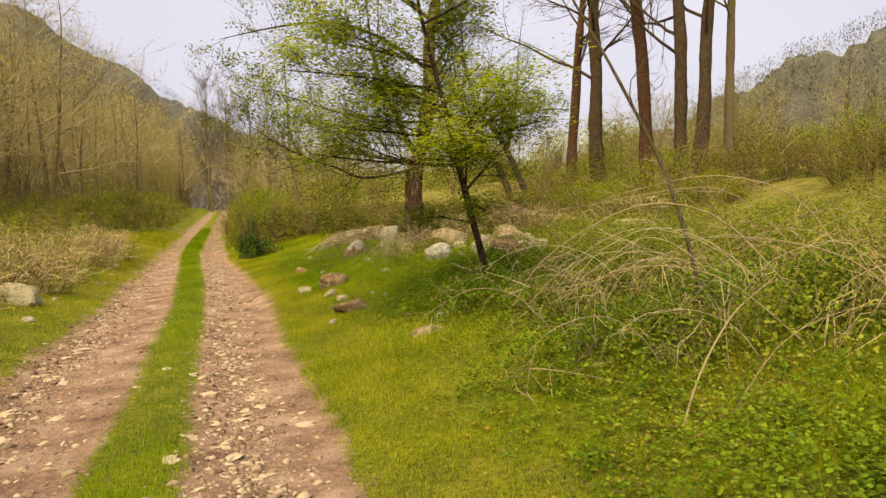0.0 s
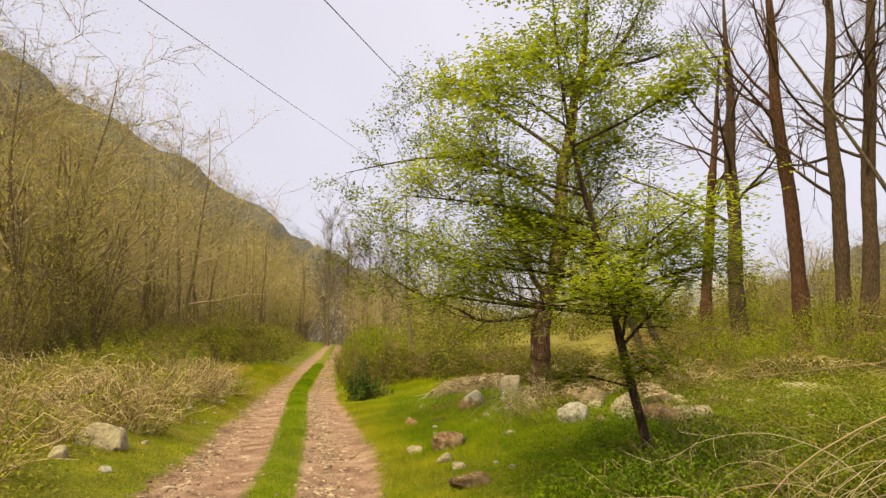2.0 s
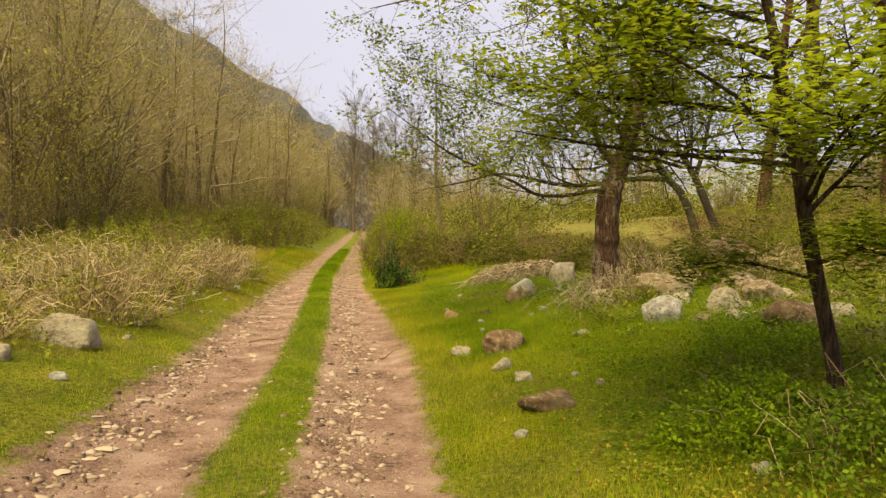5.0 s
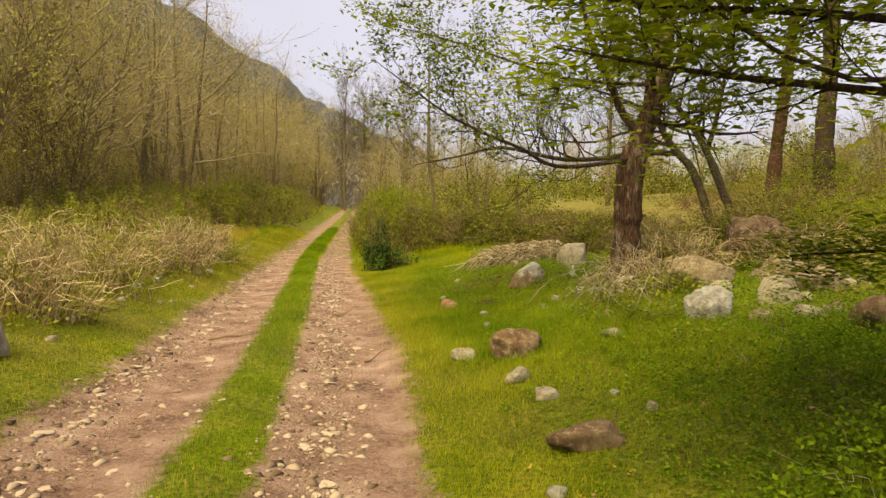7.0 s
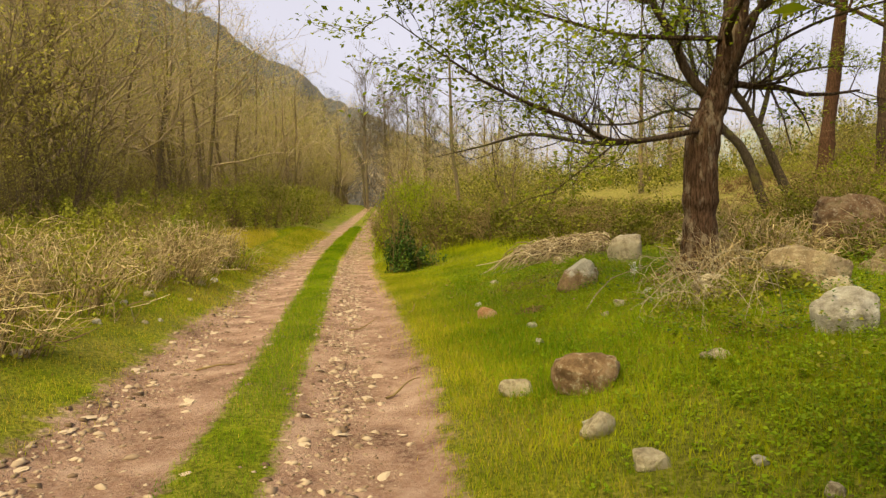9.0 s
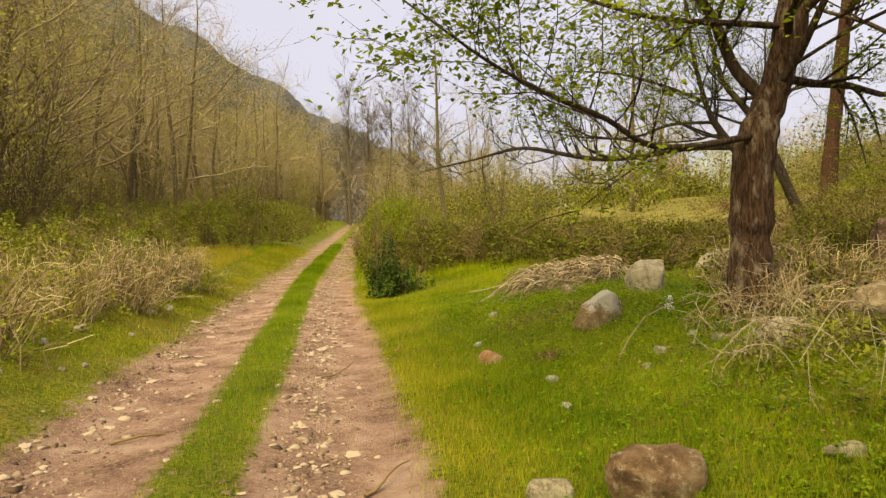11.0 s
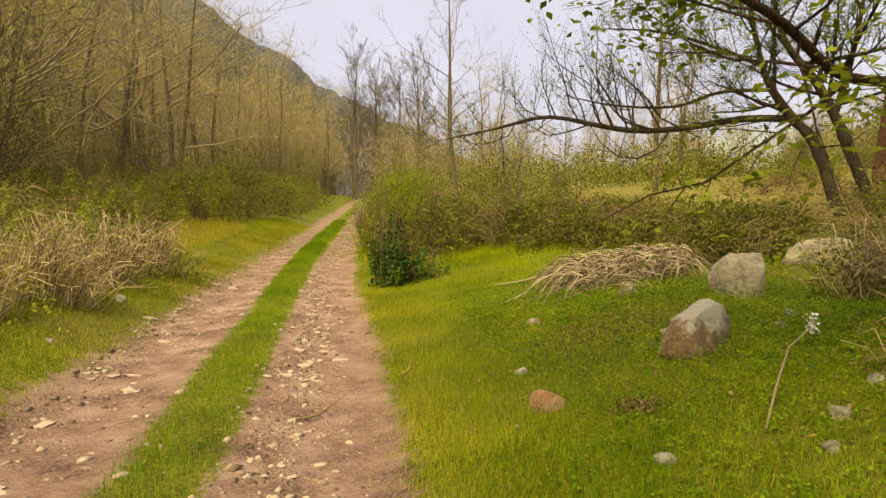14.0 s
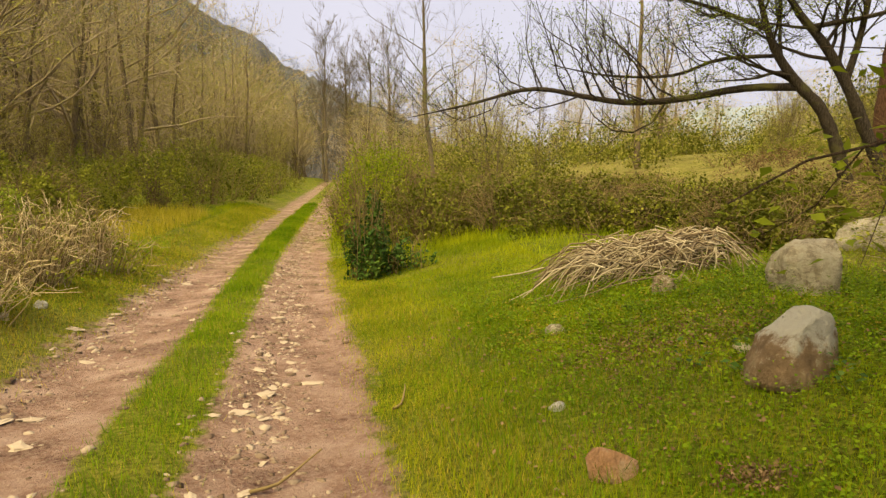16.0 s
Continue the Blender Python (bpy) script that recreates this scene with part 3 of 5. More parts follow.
def build_tree(name, label, x, y, stems, bark, leaf=None, per=3, leaf_size=0.07, spread=0.12, flat=0.6, seed=1, levels=3, counts=(10, 5, 4), ratio=(0.45, 0.5, 0.5),
               angles=(55, 45, 40), start=0.3, rise=0.05, flatness=0.0, trunk_sides=12, group="", extra=None, limb_bark=None, keep=1.0, min_r=0.004, single=True, limb_r=0.42, shoots=0.12):
    """A tree from its stems (points relative to the foot, with radii): trunk, limbs and leaves."""
    rng = np.random.default_rng(seed)
    root = empty(name, x, y, land1(x, y) - 0.05, label, "tree", group)
    limbs, tips = [[] for _ in range(levels)], []
    fine = []
    for pts, rad in stems:
        pts, rad = np.array(pts, float), np.array(rad, float)
        t0 = np.linspace(0, len(pts) - 1, len(pts) * (4 if single else 2))
        pp = np.stack([np.interp(t0, np.arange(len(pts)), pts[:, k]) for k in range(3)], 1)
        for _ in range(2):
            pp[1:-1] = (pp[:-2] + 2 * pp[1:-1] + pp[2:]) / 4
        rr = np.interp(t0, np.arange(len(pts)), rad) * (1 + 0.06 * rng.normal(0, 1, len(t0)))
        fine.append((pp, rr))
        out, tp = branchwork(rng, (pp, rr), levels, counts, ratio, angles, start, rise, min_r, 0.16, flatness, limb_r)
        for k in range(levels):
            limbs[k] += out[k]
        tips.append(tp)
    for pts, rad, cnt in (extra or []):
        pts, rad = np.array(pts, float), np.array(rad, float)
        t0 = np.linspace(0, len(pts) - 1, len(pts) * 3)
        pp = np.stack([np.interp(t0, np.arange(len(pts)), pts[:, k]) for k in range(3)], 1)
        for _ in range(2):
            pp[1:-1] = (pp[:-2] + 2 * pp[1:-1] + pp[2:]) / 4
        rr = np.interp(t0, np.arange(len(pts)), rad)
        limbs[0].append((pp, rr))
        out, tp = branchwork(rng, (pp, rr), 2, cnt, (0.32, 0.45), (60, 45), 0.25, shoots, min_r, 0.18, flatness)
        limbs[1] += out[0]
        limbs[min(2, levels - 1)] += out[1]
        tips.append(tp)
    for pp, rr in fine:
        if trunk_sides >= 20:
            t1 = np.linspace(0, len(pp) - 1, len(pp) * 4)
            pp = np.stack([np.interp(t1, np.arange(len(pp)), pp[:, k]) for k in range(3)], 1)
            rr = np.interp(t1, np.arange(len(rr)), rr)
        tv, tf = tubes([(pp, rr)], trunk_sides)
        if trunk_sides >= 20:
            tv = furrowed(tv, np.repeat(pp, trunk_sides, axis=0), seed)
        part("trunk", mesh_np("trunk", tv, tf, bark, True), root)
    if single:
        for lb in limbs[0]:
            part("limb", mesh_np("limb", *tubes([lb], 7), limb_bark or bark, True), root)
    tv, tf = tubes([p for k in range(1 if single else 0, levels) for p in limbs[k]], 3)
    tagged(part("crown", mesh_np("crown", tv, tf, limb_bark or bark), root), kind="stuff")
    tips = np.concatenate(tips)
    if leaf:
        if keep < 1:
            tips = tips[rng.random(len(tips)) < keep]
        tagged(part("foliage", leaf_cloud(rng, tips, per, spread, leaf_size, flat, leaf), root), kind="stuff")
    return root


# the big alder-like tree with young leaves beside the track
def from_foot(x, y, pts):
    """Points of the place, told from a tree's foot."""
    z = land1(x, y) - 0.05
    return [(a - x, b2 - y, c - z) for a, b2, c in pts]


TX, TY = -0.66, 15.5
build_tree("big_tree", "tall rough-barked tree with sparse fresh green leaves beside the track", TX, TY,
           [([(0, 0, 0), (0.0, 0, 0.25)] + from_foot(TX, TY, [(-0.66, 15.5, 1.3), (-0.66, 15.5, 2.0), (-0.63, 15.5, 2.35), (-0.54, 15.52, 2.62), (-0.42, 15.54, 2.9), (-0.3, 15.56, 3.4), (-0.22, 15.6, 4.1), (-0.16, 15.6, 5.4), (0.0, 15.6, 6.0), (0.12, 15.6, 7.0), (0.36, 15.7, 7.9), (0.45, 15.7, 9.6)]),
             [0.29, 0.225, 0.195, 0.19, 0.19, 0.165, 0.15, 0.145, 0.14, 0.12, 0.115, 0.10, 0.06, 0.02])],
           m_bark_big, m_leaf_alder, 10, 0.066, 0.11, 0.6, 11, 3, (14, 7, 5), (0.25, 0.5, 0.45), (62, 48, 42), 0.42, 0.05, 0.3, 28, keep=0.7, limb_bark=m_bark, limb_r=0.32,
           extra=[(from_foot(TX, TY, p_), r_, k_) for p_, r_, k_ in [
               ([(-0.5, 15.55, 2.75), (-0.8, 15.7, 3.1), (-0.95, 15.7, 3.6), (-1.22, 15.8, 4.05), (-1.5, 15.9, 5.2), (-1.6, 15.9, 6.6)], [0.065, 0.06, 0.052, 0.045, 0.032, 0.01], (16, 6)),
               ([(-0.66, 15.4, 2.4), (-1.29, 14.8, 2.24), (-1.77, 14.3, 2.19), (-2.06, 14.0, 2.4), (-2.44, 13.7, 2.51), (-2.91, 13.4, 2.72), (-3.23, 13.2, 2.94), (-3.77, 13.0, 3.34)], [0.036, 0.031, 0.027, 0.023, 0.018, 0.014, 0.01, 0.004], (30, 6)),
               ([(-0.4, 15.5, 3.45), (-1.01, 15.2, 3.44), (-1.57, 15.1, 3.47), (-2.22, 15.0, 3.67), (-3.23, 15.0, 4.05), (-4.2, 15.0, 4.3)], [0.034, 0.029, 0.024, 0.018, 0.012, 0.004], (26, 6)),
               ([(-0.2, 15.5, 4.6), (-1.1, 15.0, 5.2), (-2.0, 14.6, 5.5), (-3.1, 14.3, 5.4), (-4.4, 14.1, 5.1)], [0.045, 0.04, 0.03, 0.02, 0.006], (22, 7)),
               ([(-0.1, 15.6, 5.7), (-1.0, 15.9, 6.5), (-2.1, 15.8, 7.2), (-3.4, 15.7, 7.5)], [0.045, 0.04, 0.03, 0.006], (18, 7)),
               ([(0.1, 15.6, 6.9), (0.64, 15.6, 7.55), (1.24, 15.6, 8.2), (1.62, 15.6, 9.1)], [0.08, 0.065, 0.045, 0.012], (14, 6)),
               ([(0.7, 15.6, 7.6), (1.6, 15.6, 7.7), (2.4, 15.5, 8.0)], [0.04, 0.03, 0.01], (10, 5)),
               ([(-0.4, 15.5, 3.0), (0.4, 15.3, 3.5), (1.3, 15.1, 3.7), (2.2, 15.0, 3.6)], [0.02, 0.017, 0.013, 0.004], (14, 5))]])

# the leafy young tree in front of it
build_tree("young_tree", "slim young tree with dense layered light green leaves", 0.55, 8.5,
           [([(0, 0, 0), (-0.05, 0, 0.35), (-0.22, -0.05, 1.05), (-0.36, -0.12, 1.7), (-0.5, -0.15, 2.4), (-0.72, -0.2, 3.3), (-0.85, -0.2, 4.3), (-0.9, -0.2, 5.2)],
             [0.055, 0.05, 0.045, 0.04, 0.032, 0.022, 0.013, 0.005])],
           m_bark, m_leaf_fresh, 9, 0.06, 0.13, 0.9, 21, 3, (26, 7, 4), (0.27, 0.46, 0.45), (74, 48, 42), 0.32, 0.02, 0.75, 8,
           extra=[([(-0.3, -0.1, 1.6), (-0.9, -0.2, 1.65), (-1.5, -0.3, 1.7), (-2.1, -0.4, 1.8)], [0.022, 0.018, 0.012, 0.004], (12, 5)),
                  ([(-0.36, -0.1, 1.75), (0.1, -0.2, 1.95), (0.45, -0.3, 2.05), (0.75, -0.3, 2.1)], [0.022, 0.018, 0.012, 0.004], (12, 5)),
                  ([(-0.2, -0.1, 1.0), (-0.1, -0.5, 1.1), (-0.1, -1.0, 1.05)], [0.015, 0.01, 0.004], (9, 4)),
                  ([(-0.3, -0.1, 1.4), (-0.4, -0.8, 1.6), (-0.5, -1.6, 1.7)], [0.018, 0.012, 0.004], (12, 5)),
                  ([(-0.4, -0.1, 1.9), (-0.1, -0.8, 2.2), (0.2, -1.5, 2.4)], [0.018, 0.012, 0.004], (12, 5)),
                  ([(-0.2, 0, 0.9), (-0.6, 0.1, 1.0), (-1.0, 0.2, 0.95)], [0.012, 0.009, 0.004], (9, 4)),
                  ([(-0.4, -0.1, 1.9), (-1.0, 0.1, 2.05), (-1.7, 0.3, 2.15), (-2.3, 0.3, 2.3)], [0.022, 0.018, 0.012, 0.004], (14, 6)),
                  ([(-0.6, -0.1, 2.8), (-1.1, 0.0, 3.0), (-1.6, 0.1, 3.15), (-2.1, 0.2, 3.3)], [0.02, 0.016, 0.011, 0.004], (14, 6)),
                  ([(-0.7, -0.2, 3.3), (-0.2, -0.3, 3.5), (0.15, -0.3, 3.7), (0.4, -0.3, 3.9)], [0.018, 0.014, 0.01, 0.004], (14, 6)),
                  ([(-0.5, -0.1, 2.3), (-1.0, 0.3, 2.6), (-1.3, 0.6, 2.7), (-1.6, 0.8, 2.9)], [0.022, 0.018, 0.012, 0.004], (12, 5)),
                  ([(-0.55, -0.1, 2.5), (-1.2, -0.3, 2.65), (-1.8, -0.5, 2.7), (-2.4, -0.6, 2.75)], [0.018, 0.014, 0.01, 0.004], (14, 6)),
                  ([(-0.75, -0.2, 3.5), (-1.2, -0.3, 3.8), (-1.6, -0.4, 3.9), (-2.0, -0.5, 4.0)], [0.014, 0.011, 0.008, 0.004], (12, 5))])

# the leaning alder with the long level branch
AX, AY = 3.15, 28.4
build_tree("leaning_alder", "leaning alder with grey stems and one long level branch", AX, AY,
           [([(0, 0, 0)] + from_foot(AX, AY, [(2.83, 28.4, 1.7), (2.6, 28.4, 2.5), (2.26, 28.4, 3.25), (1.82, 28.5, 3.7), (1.28, 28.5, 4.5), (1.0, 28.5, 5.45), (0.7, 28.6, 7.0), (0.5, 28.6, 9.0)]), [0.15, 0.14, 0.13, 0.125, 0.12, 0.085, 0.065, 0.045, 0.012]),
            ([(0.6, -0.2, 0)] + from_foot(AX, AY, [(3.55, 28.2, 1.7), (3.2, 28.2, 2.5), (2.82, 28.2, 3.46), (2.27, 28.2, 4.5), (1.5, 28.2, 5.4), (1.1, 28.2, 7.2), (1.0, 28.2, 9.0)]), [0.16, 0.145, 0.135, 0.125, 0.10, 0.07, 0.045, 0.012])],
           m_bark_alder, m_leaf_alder, 7, 0.05, 0.14, 0.5, 31, 3, (18, 8, 5), (0.36, 0.5, 0.5), (55, 48, 45), 0.48, 0.06, 0.2, keep=0.8, min_r=0.008, shoots=0.3,
           extra=[(from_foot(AX, AY, p_), r_, k_) for p_, r_, k_ in [
               ([(1.85, 28.5, 3.65), (0.77, 29.0, 3.75), (-0.41, 29.5, 3.55), (-1.68, 30.0, 3.53), (-2.72, 30.3, 3.76), (-4.11, 30.5, 4.13), (-5.44, 30.7, 3.77), (-6.67, 31.0, 3.57), (-7.6, 31.0, 3.4)], [0.095, 0.09, 0.085, 0.08, 0.07, 0.06, 0.042, 0.025, 0.008], (36, 8)),
               ([(1.4, 28.5, 4.35), (0.21, 29.2, 4.47), (-0.59, 29.6, 4.09), (-2.31, 30.0, 4.23), (-3.6, 30.2, 4.6)], [0.05, 0.045, 0.04, 0.03, 0.01], (22, 8)),
               ([(2.7, 28.2, 3.7), (2.95, 28.2, 4.6), (3.2, 28.2, 6.2), (3.3, 28.2, 7.8)], [0.085, 0.07, 0.05, 0.012], (16, 7)),
               ([(1.2, 28.5, 4.9), (0.2, 28.6, 5.4), (-1.2, 28.6, 5.9), (-2.8, 28.6, 6.0)], [0.055, 0.045, 0.035, 0.01], (22, 8)),
               ([(2.0, 28.2, 4.9), (3.0, 28.0, 5.0), (4.2, 27.9, 5.3), (5.2, 27.8, 5.2)], [0.06, 0.05, 0.035, 0.01], (18, 7))]])


def tall_tree(label, x, y, h, r, lean, bark, seed, fork=0.62, leaf=None, name="tall_tree", z=None):
    rng = np.random.default_rng(seed)
    pts = [(0, 0, 0)]
    for k in range(1, 7):
        f = k / 6
        pts.append((lean[0] * f * h + rng.normal(0, 0.10), lean[1] * f * h + rng.normal(0, 0.1), f * h))
    r *= 0.8
    rad = [r * 1.25, r, r * 0.92, r * 0.8, r * 0.6, r * 0.35, r * 0.1]
    return build_tree(name, label, x, y, [(pts, rad)], bark, leaf, 2, 0.09, 0.2, 0.4, seed, 3, (15, 6, 5), (0.34, 0.5, 0.5), (55, 45, 42), fork, 0.08, 0.0, 20, group="tall bare trees", min_r=0.006, limb_r=0.3)


tall_tree("tall bare tree with a dark cracked trunk and a side limb", 6.9, 30.3, 15, 0.36, (0.01, 0.0), m_bark, 41, 0.3)
tall_tree("tall straight tree with red brown bark", 7.6, 25.4, 16, 0.30, (-0.035, 0), m_bark_red, 42, 0.34)
tall_tree("tall bare tree with dark bark", 8.3, 24.0, 15, 0.27, (0.03, 0), m_bark, 43, 0.3)
tall_tree("tall bare tree leaning outward with brown bark", 8.7, 23.6, 15, 0.27, (0.085, 0), m_bark, 44, 0.3)
tall_tree("slim bare tree with grey bark", 10.2, 24.5, 13, 0.20, (0.035, 0), m_bark_thin, 45, 0.4)
tall_tree("thin bare leaning tree with peeling orange bark", 6.75, 36.0, 14, 0.32, (0.09, 0), m_bark_red, 46, 0.4)
tall_tree("slender bare tree with forked upper twigs beside the thicket", -8.8, 42.0, 10.5, 0.13, (-0.05, 0), m_bark_thin, 47, 0.35)
tall_tree("pale slender bare tree in the meadow", 0.8, 50.0, 12, 0.17, (0.0, 0), m_bark_wood, 48, 0.3)

# a bare leaning pole of a sapling in the weeds
build_tree("bare_sapling", "thin bare leaning sapling pole rising from weeds", 2.0, 5.2,
           [([(0, 0, 0), (-0.1, 0, 0.6), (-0.3, 0, 1.3), (-0.75, 0, 2.2), (-1.3, 0.05, 3.2)], [0.02, 0.018, 0.015, 0.011, 0.004])],
           m_bark_thin, None, seed=51, levels=2, counts=(6, 3), ratio=(0.2, 0.4), angles=(45, 40), start=0.4, trunk_sides=7)

# ---- woods along the track ----


def wood_tree(seed, h, leafy, lite):
    """A bare woodland tree; the lite ones stand farther off and have fewer, stouter twigs."""
    rng = np.random.default_rng(seed)
    nst = 1 + (seed % 3 > 0)
    stems = []
    for k in range(nst):
        lx, ly = rng.normal(0, 0.08, 2)
        stems.append(([(0.35 * k, 0.1 * k, 0)] + [(0.35 * k + lx * f * h + rng.normal(0, 0.24), ly * f * h + rng.normal(0, 0.2), f * h) for f in (0.2, 0.4, 0.6, 0.8, 1.0)], [0.14, 0.12, 0.095, 0.065, 0.035, 0.01]))
    return build_tree("woodland_tree", "bare grey brown woodland tree with budding twigs", 0, 0, stems, m_bark_wood, leafy, 8, 0.10 if lite else 0.065, 0.5, 0.3, seed, 2 if lite else 3, (13, 5) if lite else (12, 4, 3),
                      (0.40, 0.55, 0.5), (66, 50, 45), 0.18, 0.05, 0.0, 6, group="woodland trees", limb_bark=m_twig_wood, keep=0.7, min_r=0.024 if lite else 0.015, single=False, limb_r=0.7)


specs = [(60, 12, m_leaf_bud), (61, 13, m_leaf_bud), (62, 11, None), (63, 12, m_leaf_fresh), (64, 10, m_leaf_bud), (65, 14, m_leaf_bud)]
kinds_near = [wood_tree(a, c, d, False) for a, c, d in specs]
kinds = [wood_tree(a, c, d, True) for a, c, d in specs]
R = np.random.default_rng(8)
spots = []
for i in range(900):
    y_ = R.uniform(20, 120)
    near = 11.5 + 2.0 * math.sin(y_ * 0.21) - np.clip((y_ - 60) / 10, 0, 6)
    s_ = -(near + R.exponential(9.0))
    if s_ < -45:
        continue
    x_ = float(middle(y_)) + s_
    if all((x_ - a) ** 2 + (y_ - c) ** 2 > 1.9 ** 2 for a, c in spots):
        spots.append((x_, y_))
spots = sorted(spots[:190], key=lambda p: p[1] - 0.5 * p[0])
for i, (x_, y_) in enumerate(spots):
    m = pose(x_, y_, land1(x_, y_) - 0.1, R.normal(0, 2), R.normal(0, 2), R.uniform(0, 360)) @ Matrix.Scale(R.uniform(0.75, 1.2), 4)
    near = i < 64
    j = i if near else i - 64
    if j < 6:
        (kinds_near if near else kinds)[j].matrix_basis = m
    else:
        copy_thing((kinds_near if near else kinds)[j % 6], m)
# tall bare trees where the track ends
def poplar(seed, h):
    rng = np.random.default_rng(seed)
    pts = [(0, 0, 0)] + [(rng.normal(0, 0.15), rng.normal(0, 0.15), h * f) for f in (0.25, 0.5, 0.75, 1.0)]
    return build_tree("tall_bare_tree", "tall slim bare grey tree with upswept twigs", 0, 0, [(pts, [0.24, 0.2, 0.15, 0.09, 0.02])], m_bark_thin, None, seed=seed, levels=3, counts=(30, 7, 4), ratio=(0.3, 0.5, 0.5),
                      angles=(34, 30, 30), start=0.25, rise=0.10, trunk_sides=6, group="tall trees at the track's end", min_r=0.022, single=False)


pops = [poplar(160, 19), poplar(161, 17)]
for i, (x_, y_, sc) in enumerate([(-33.0, 98, 1.0), (-31.2, 101, 0.97), (-29.6, 97, 0.8), (-27.6, 100, 0.98), (-25.8, 103, 0.95), (-24.2, 99, 0.78), (-21.5, 105, 0.72), (-18, 108, 0.66), (-35.5, 104, 0.72), (-12, 118, 0.55), (-6, 112, 0.6), (-2.5, 115, 0.62), (4, 118, 0.55), (-15, 98, 0.5), (10, 112, 0.5)]):
    m = pose(x_, y_, land1(x_, y_) - 0.1, 0, 0, 50 * i) @ Matrix.Scale(sc, 4)
    if i < 2:
        pops[i].matrix_basis = m
    else:
        copy_thing(pops[i % 2], m)
# woods that close the view where the track ends
for i in range(44):
    y_ = R.uniform(78, 128)
    s_ = -R.uniform(3.5, 16) if i % 2 else R.uniform(3.5, 13)
    x_ = float(middle(y_)) + s_
    copy_thing(kinds[i % 6], pose(x_, y_, land1(x_, y_) - 0.1, 0, 0, R.uniform(0, 360)) @ Matrix.Scale(R.uniform(0.6, 0.95), 4))
# open woods across the meadow
for i in range(70):
    y_ = R.uniform(55, 135)
    s_ = R.uniform(9, 75)
    x_ = float(middle(y_)) + s_
    copy_thing(kinds[int(R.integers(0, 6))], pose(x_, y_, land1(x_, y_) - 0.1, 0, 0, R.uniform(0, 360)) @ Matrix.Scale(R.uniform(0.5, 0.85), 4))


def far_woods(name, label, h, count, b0, b1, f0, f1, seed, hmin, hmax, mat, k=40, fine=1.0):
    """Woods too far to count: rounded crowns of short fine twigs."""
    rng = np.random.default_rng(seed)
    base = on_hill(h, rng.uniform(b0, b1, count), rng.uniform(f0, f1, count))
    vs = []
    hh = rng.uniform(hmin, hmax, count)
    for q in range(1, k):
        a = rng.uniform(0, 2 * np.pi, count)
        f0_ = rng.uniform(0.12, 0.92, count) if q else np.zeros(count)
        reach = rng.uniform(0.05, 0.16, count) * hh if q else 0.02 * hh
        out = 0.34 * np.sqrt(np.clip(1 - (2 * f0_ - 1.05) ** 2, 0, 1)) * rng.uniform(0, 1, count) ** 0.6 * hh if q else np.zeros(count)
        p0 = base + np.stack([np.cos(a) * out, np.sin(a) * out, hh * f0_], 1)
        p1 = p0 + np.stack([np.cos(a) * reach, np.sin(a) * reach, hh * (rng.uniform(-0.02, 0.15, count) if q else np.full(count, 0.9))], 1)
        w = (hh * fine * (0.005 if q else 0.007))[:, None] * np.stack([np.sin(a), -np.cos(a), np.zeros(count)], 1)
        mid = (p0 + p1) / 2 + w * 1.4
        vs.append(np.stack([p0, mid, p1, (p0 + p1) / 2 - w * 1.4], 1).reshape(-1, 3))
    v = np.concatenate(vs)
    tagged(new(name, mesh_np(name, v, np.arange(len(v)).reshape(-1, 4), mat)), label, "woods", kind="stuff")


m_far_twig = stem_material("far_twigs", (0.12, 0.095, 0.072), (0.23, 0.185, 0.14), (0.34, 0.28, 0.185))
# haze over the upper woods is painted in as blue-grey twig colour
m_far_hazed = stem_material("far_hazed_twigs", (0.10, 0.115, 0.14), (0.14, 0.155, 0.175), (0.19, 0.20, 0.205))
m_far_olive = stem_material("far_olive_twigs", (0.10, 0.09, 0.045), (0.15, 0.135, 0.06), (0.22, 0.20, 0.08))
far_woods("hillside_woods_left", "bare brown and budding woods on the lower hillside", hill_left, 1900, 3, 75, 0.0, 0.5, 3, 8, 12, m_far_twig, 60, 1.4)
far_woods("hillside_woods_left", "woods on the upper hillside, coloured blue-grey for haze", hill_left, 3600, 3, 75, 0.45, 0.97, 13, 3, 4.6, m_far_hazed, 30, 2.0)
far_woods("hillside_woods_right", "bare woods covering the low hillside", hill_right, 3000, -75, -12, 0.0, 1.0, 4, 3.0, 5.0, m_far_olive, 28, 2.0)

# ---- power lines ----
for q, (p0, p1) in enumerate((((-11.0, -10, 8.2), (-24.7, 90, 27.2)), ((-4.9, -10, 4.9), (-12.3, 90, 29)))):
    a, c = np.array(p0, float), np.array(p1, float)
    f = np.linspace(0, 1, 24)[:, None]
    pts = a + (c - a) * f
    tagged(new("power_line", mesh_np("power_line", *tubes([(pts, np.full(24, 0.018))], 5), m_cable, True)), "thin dark overhead power line", "cable", "overhead power lines")

# ---- thickets, dead brush and shrubs ----


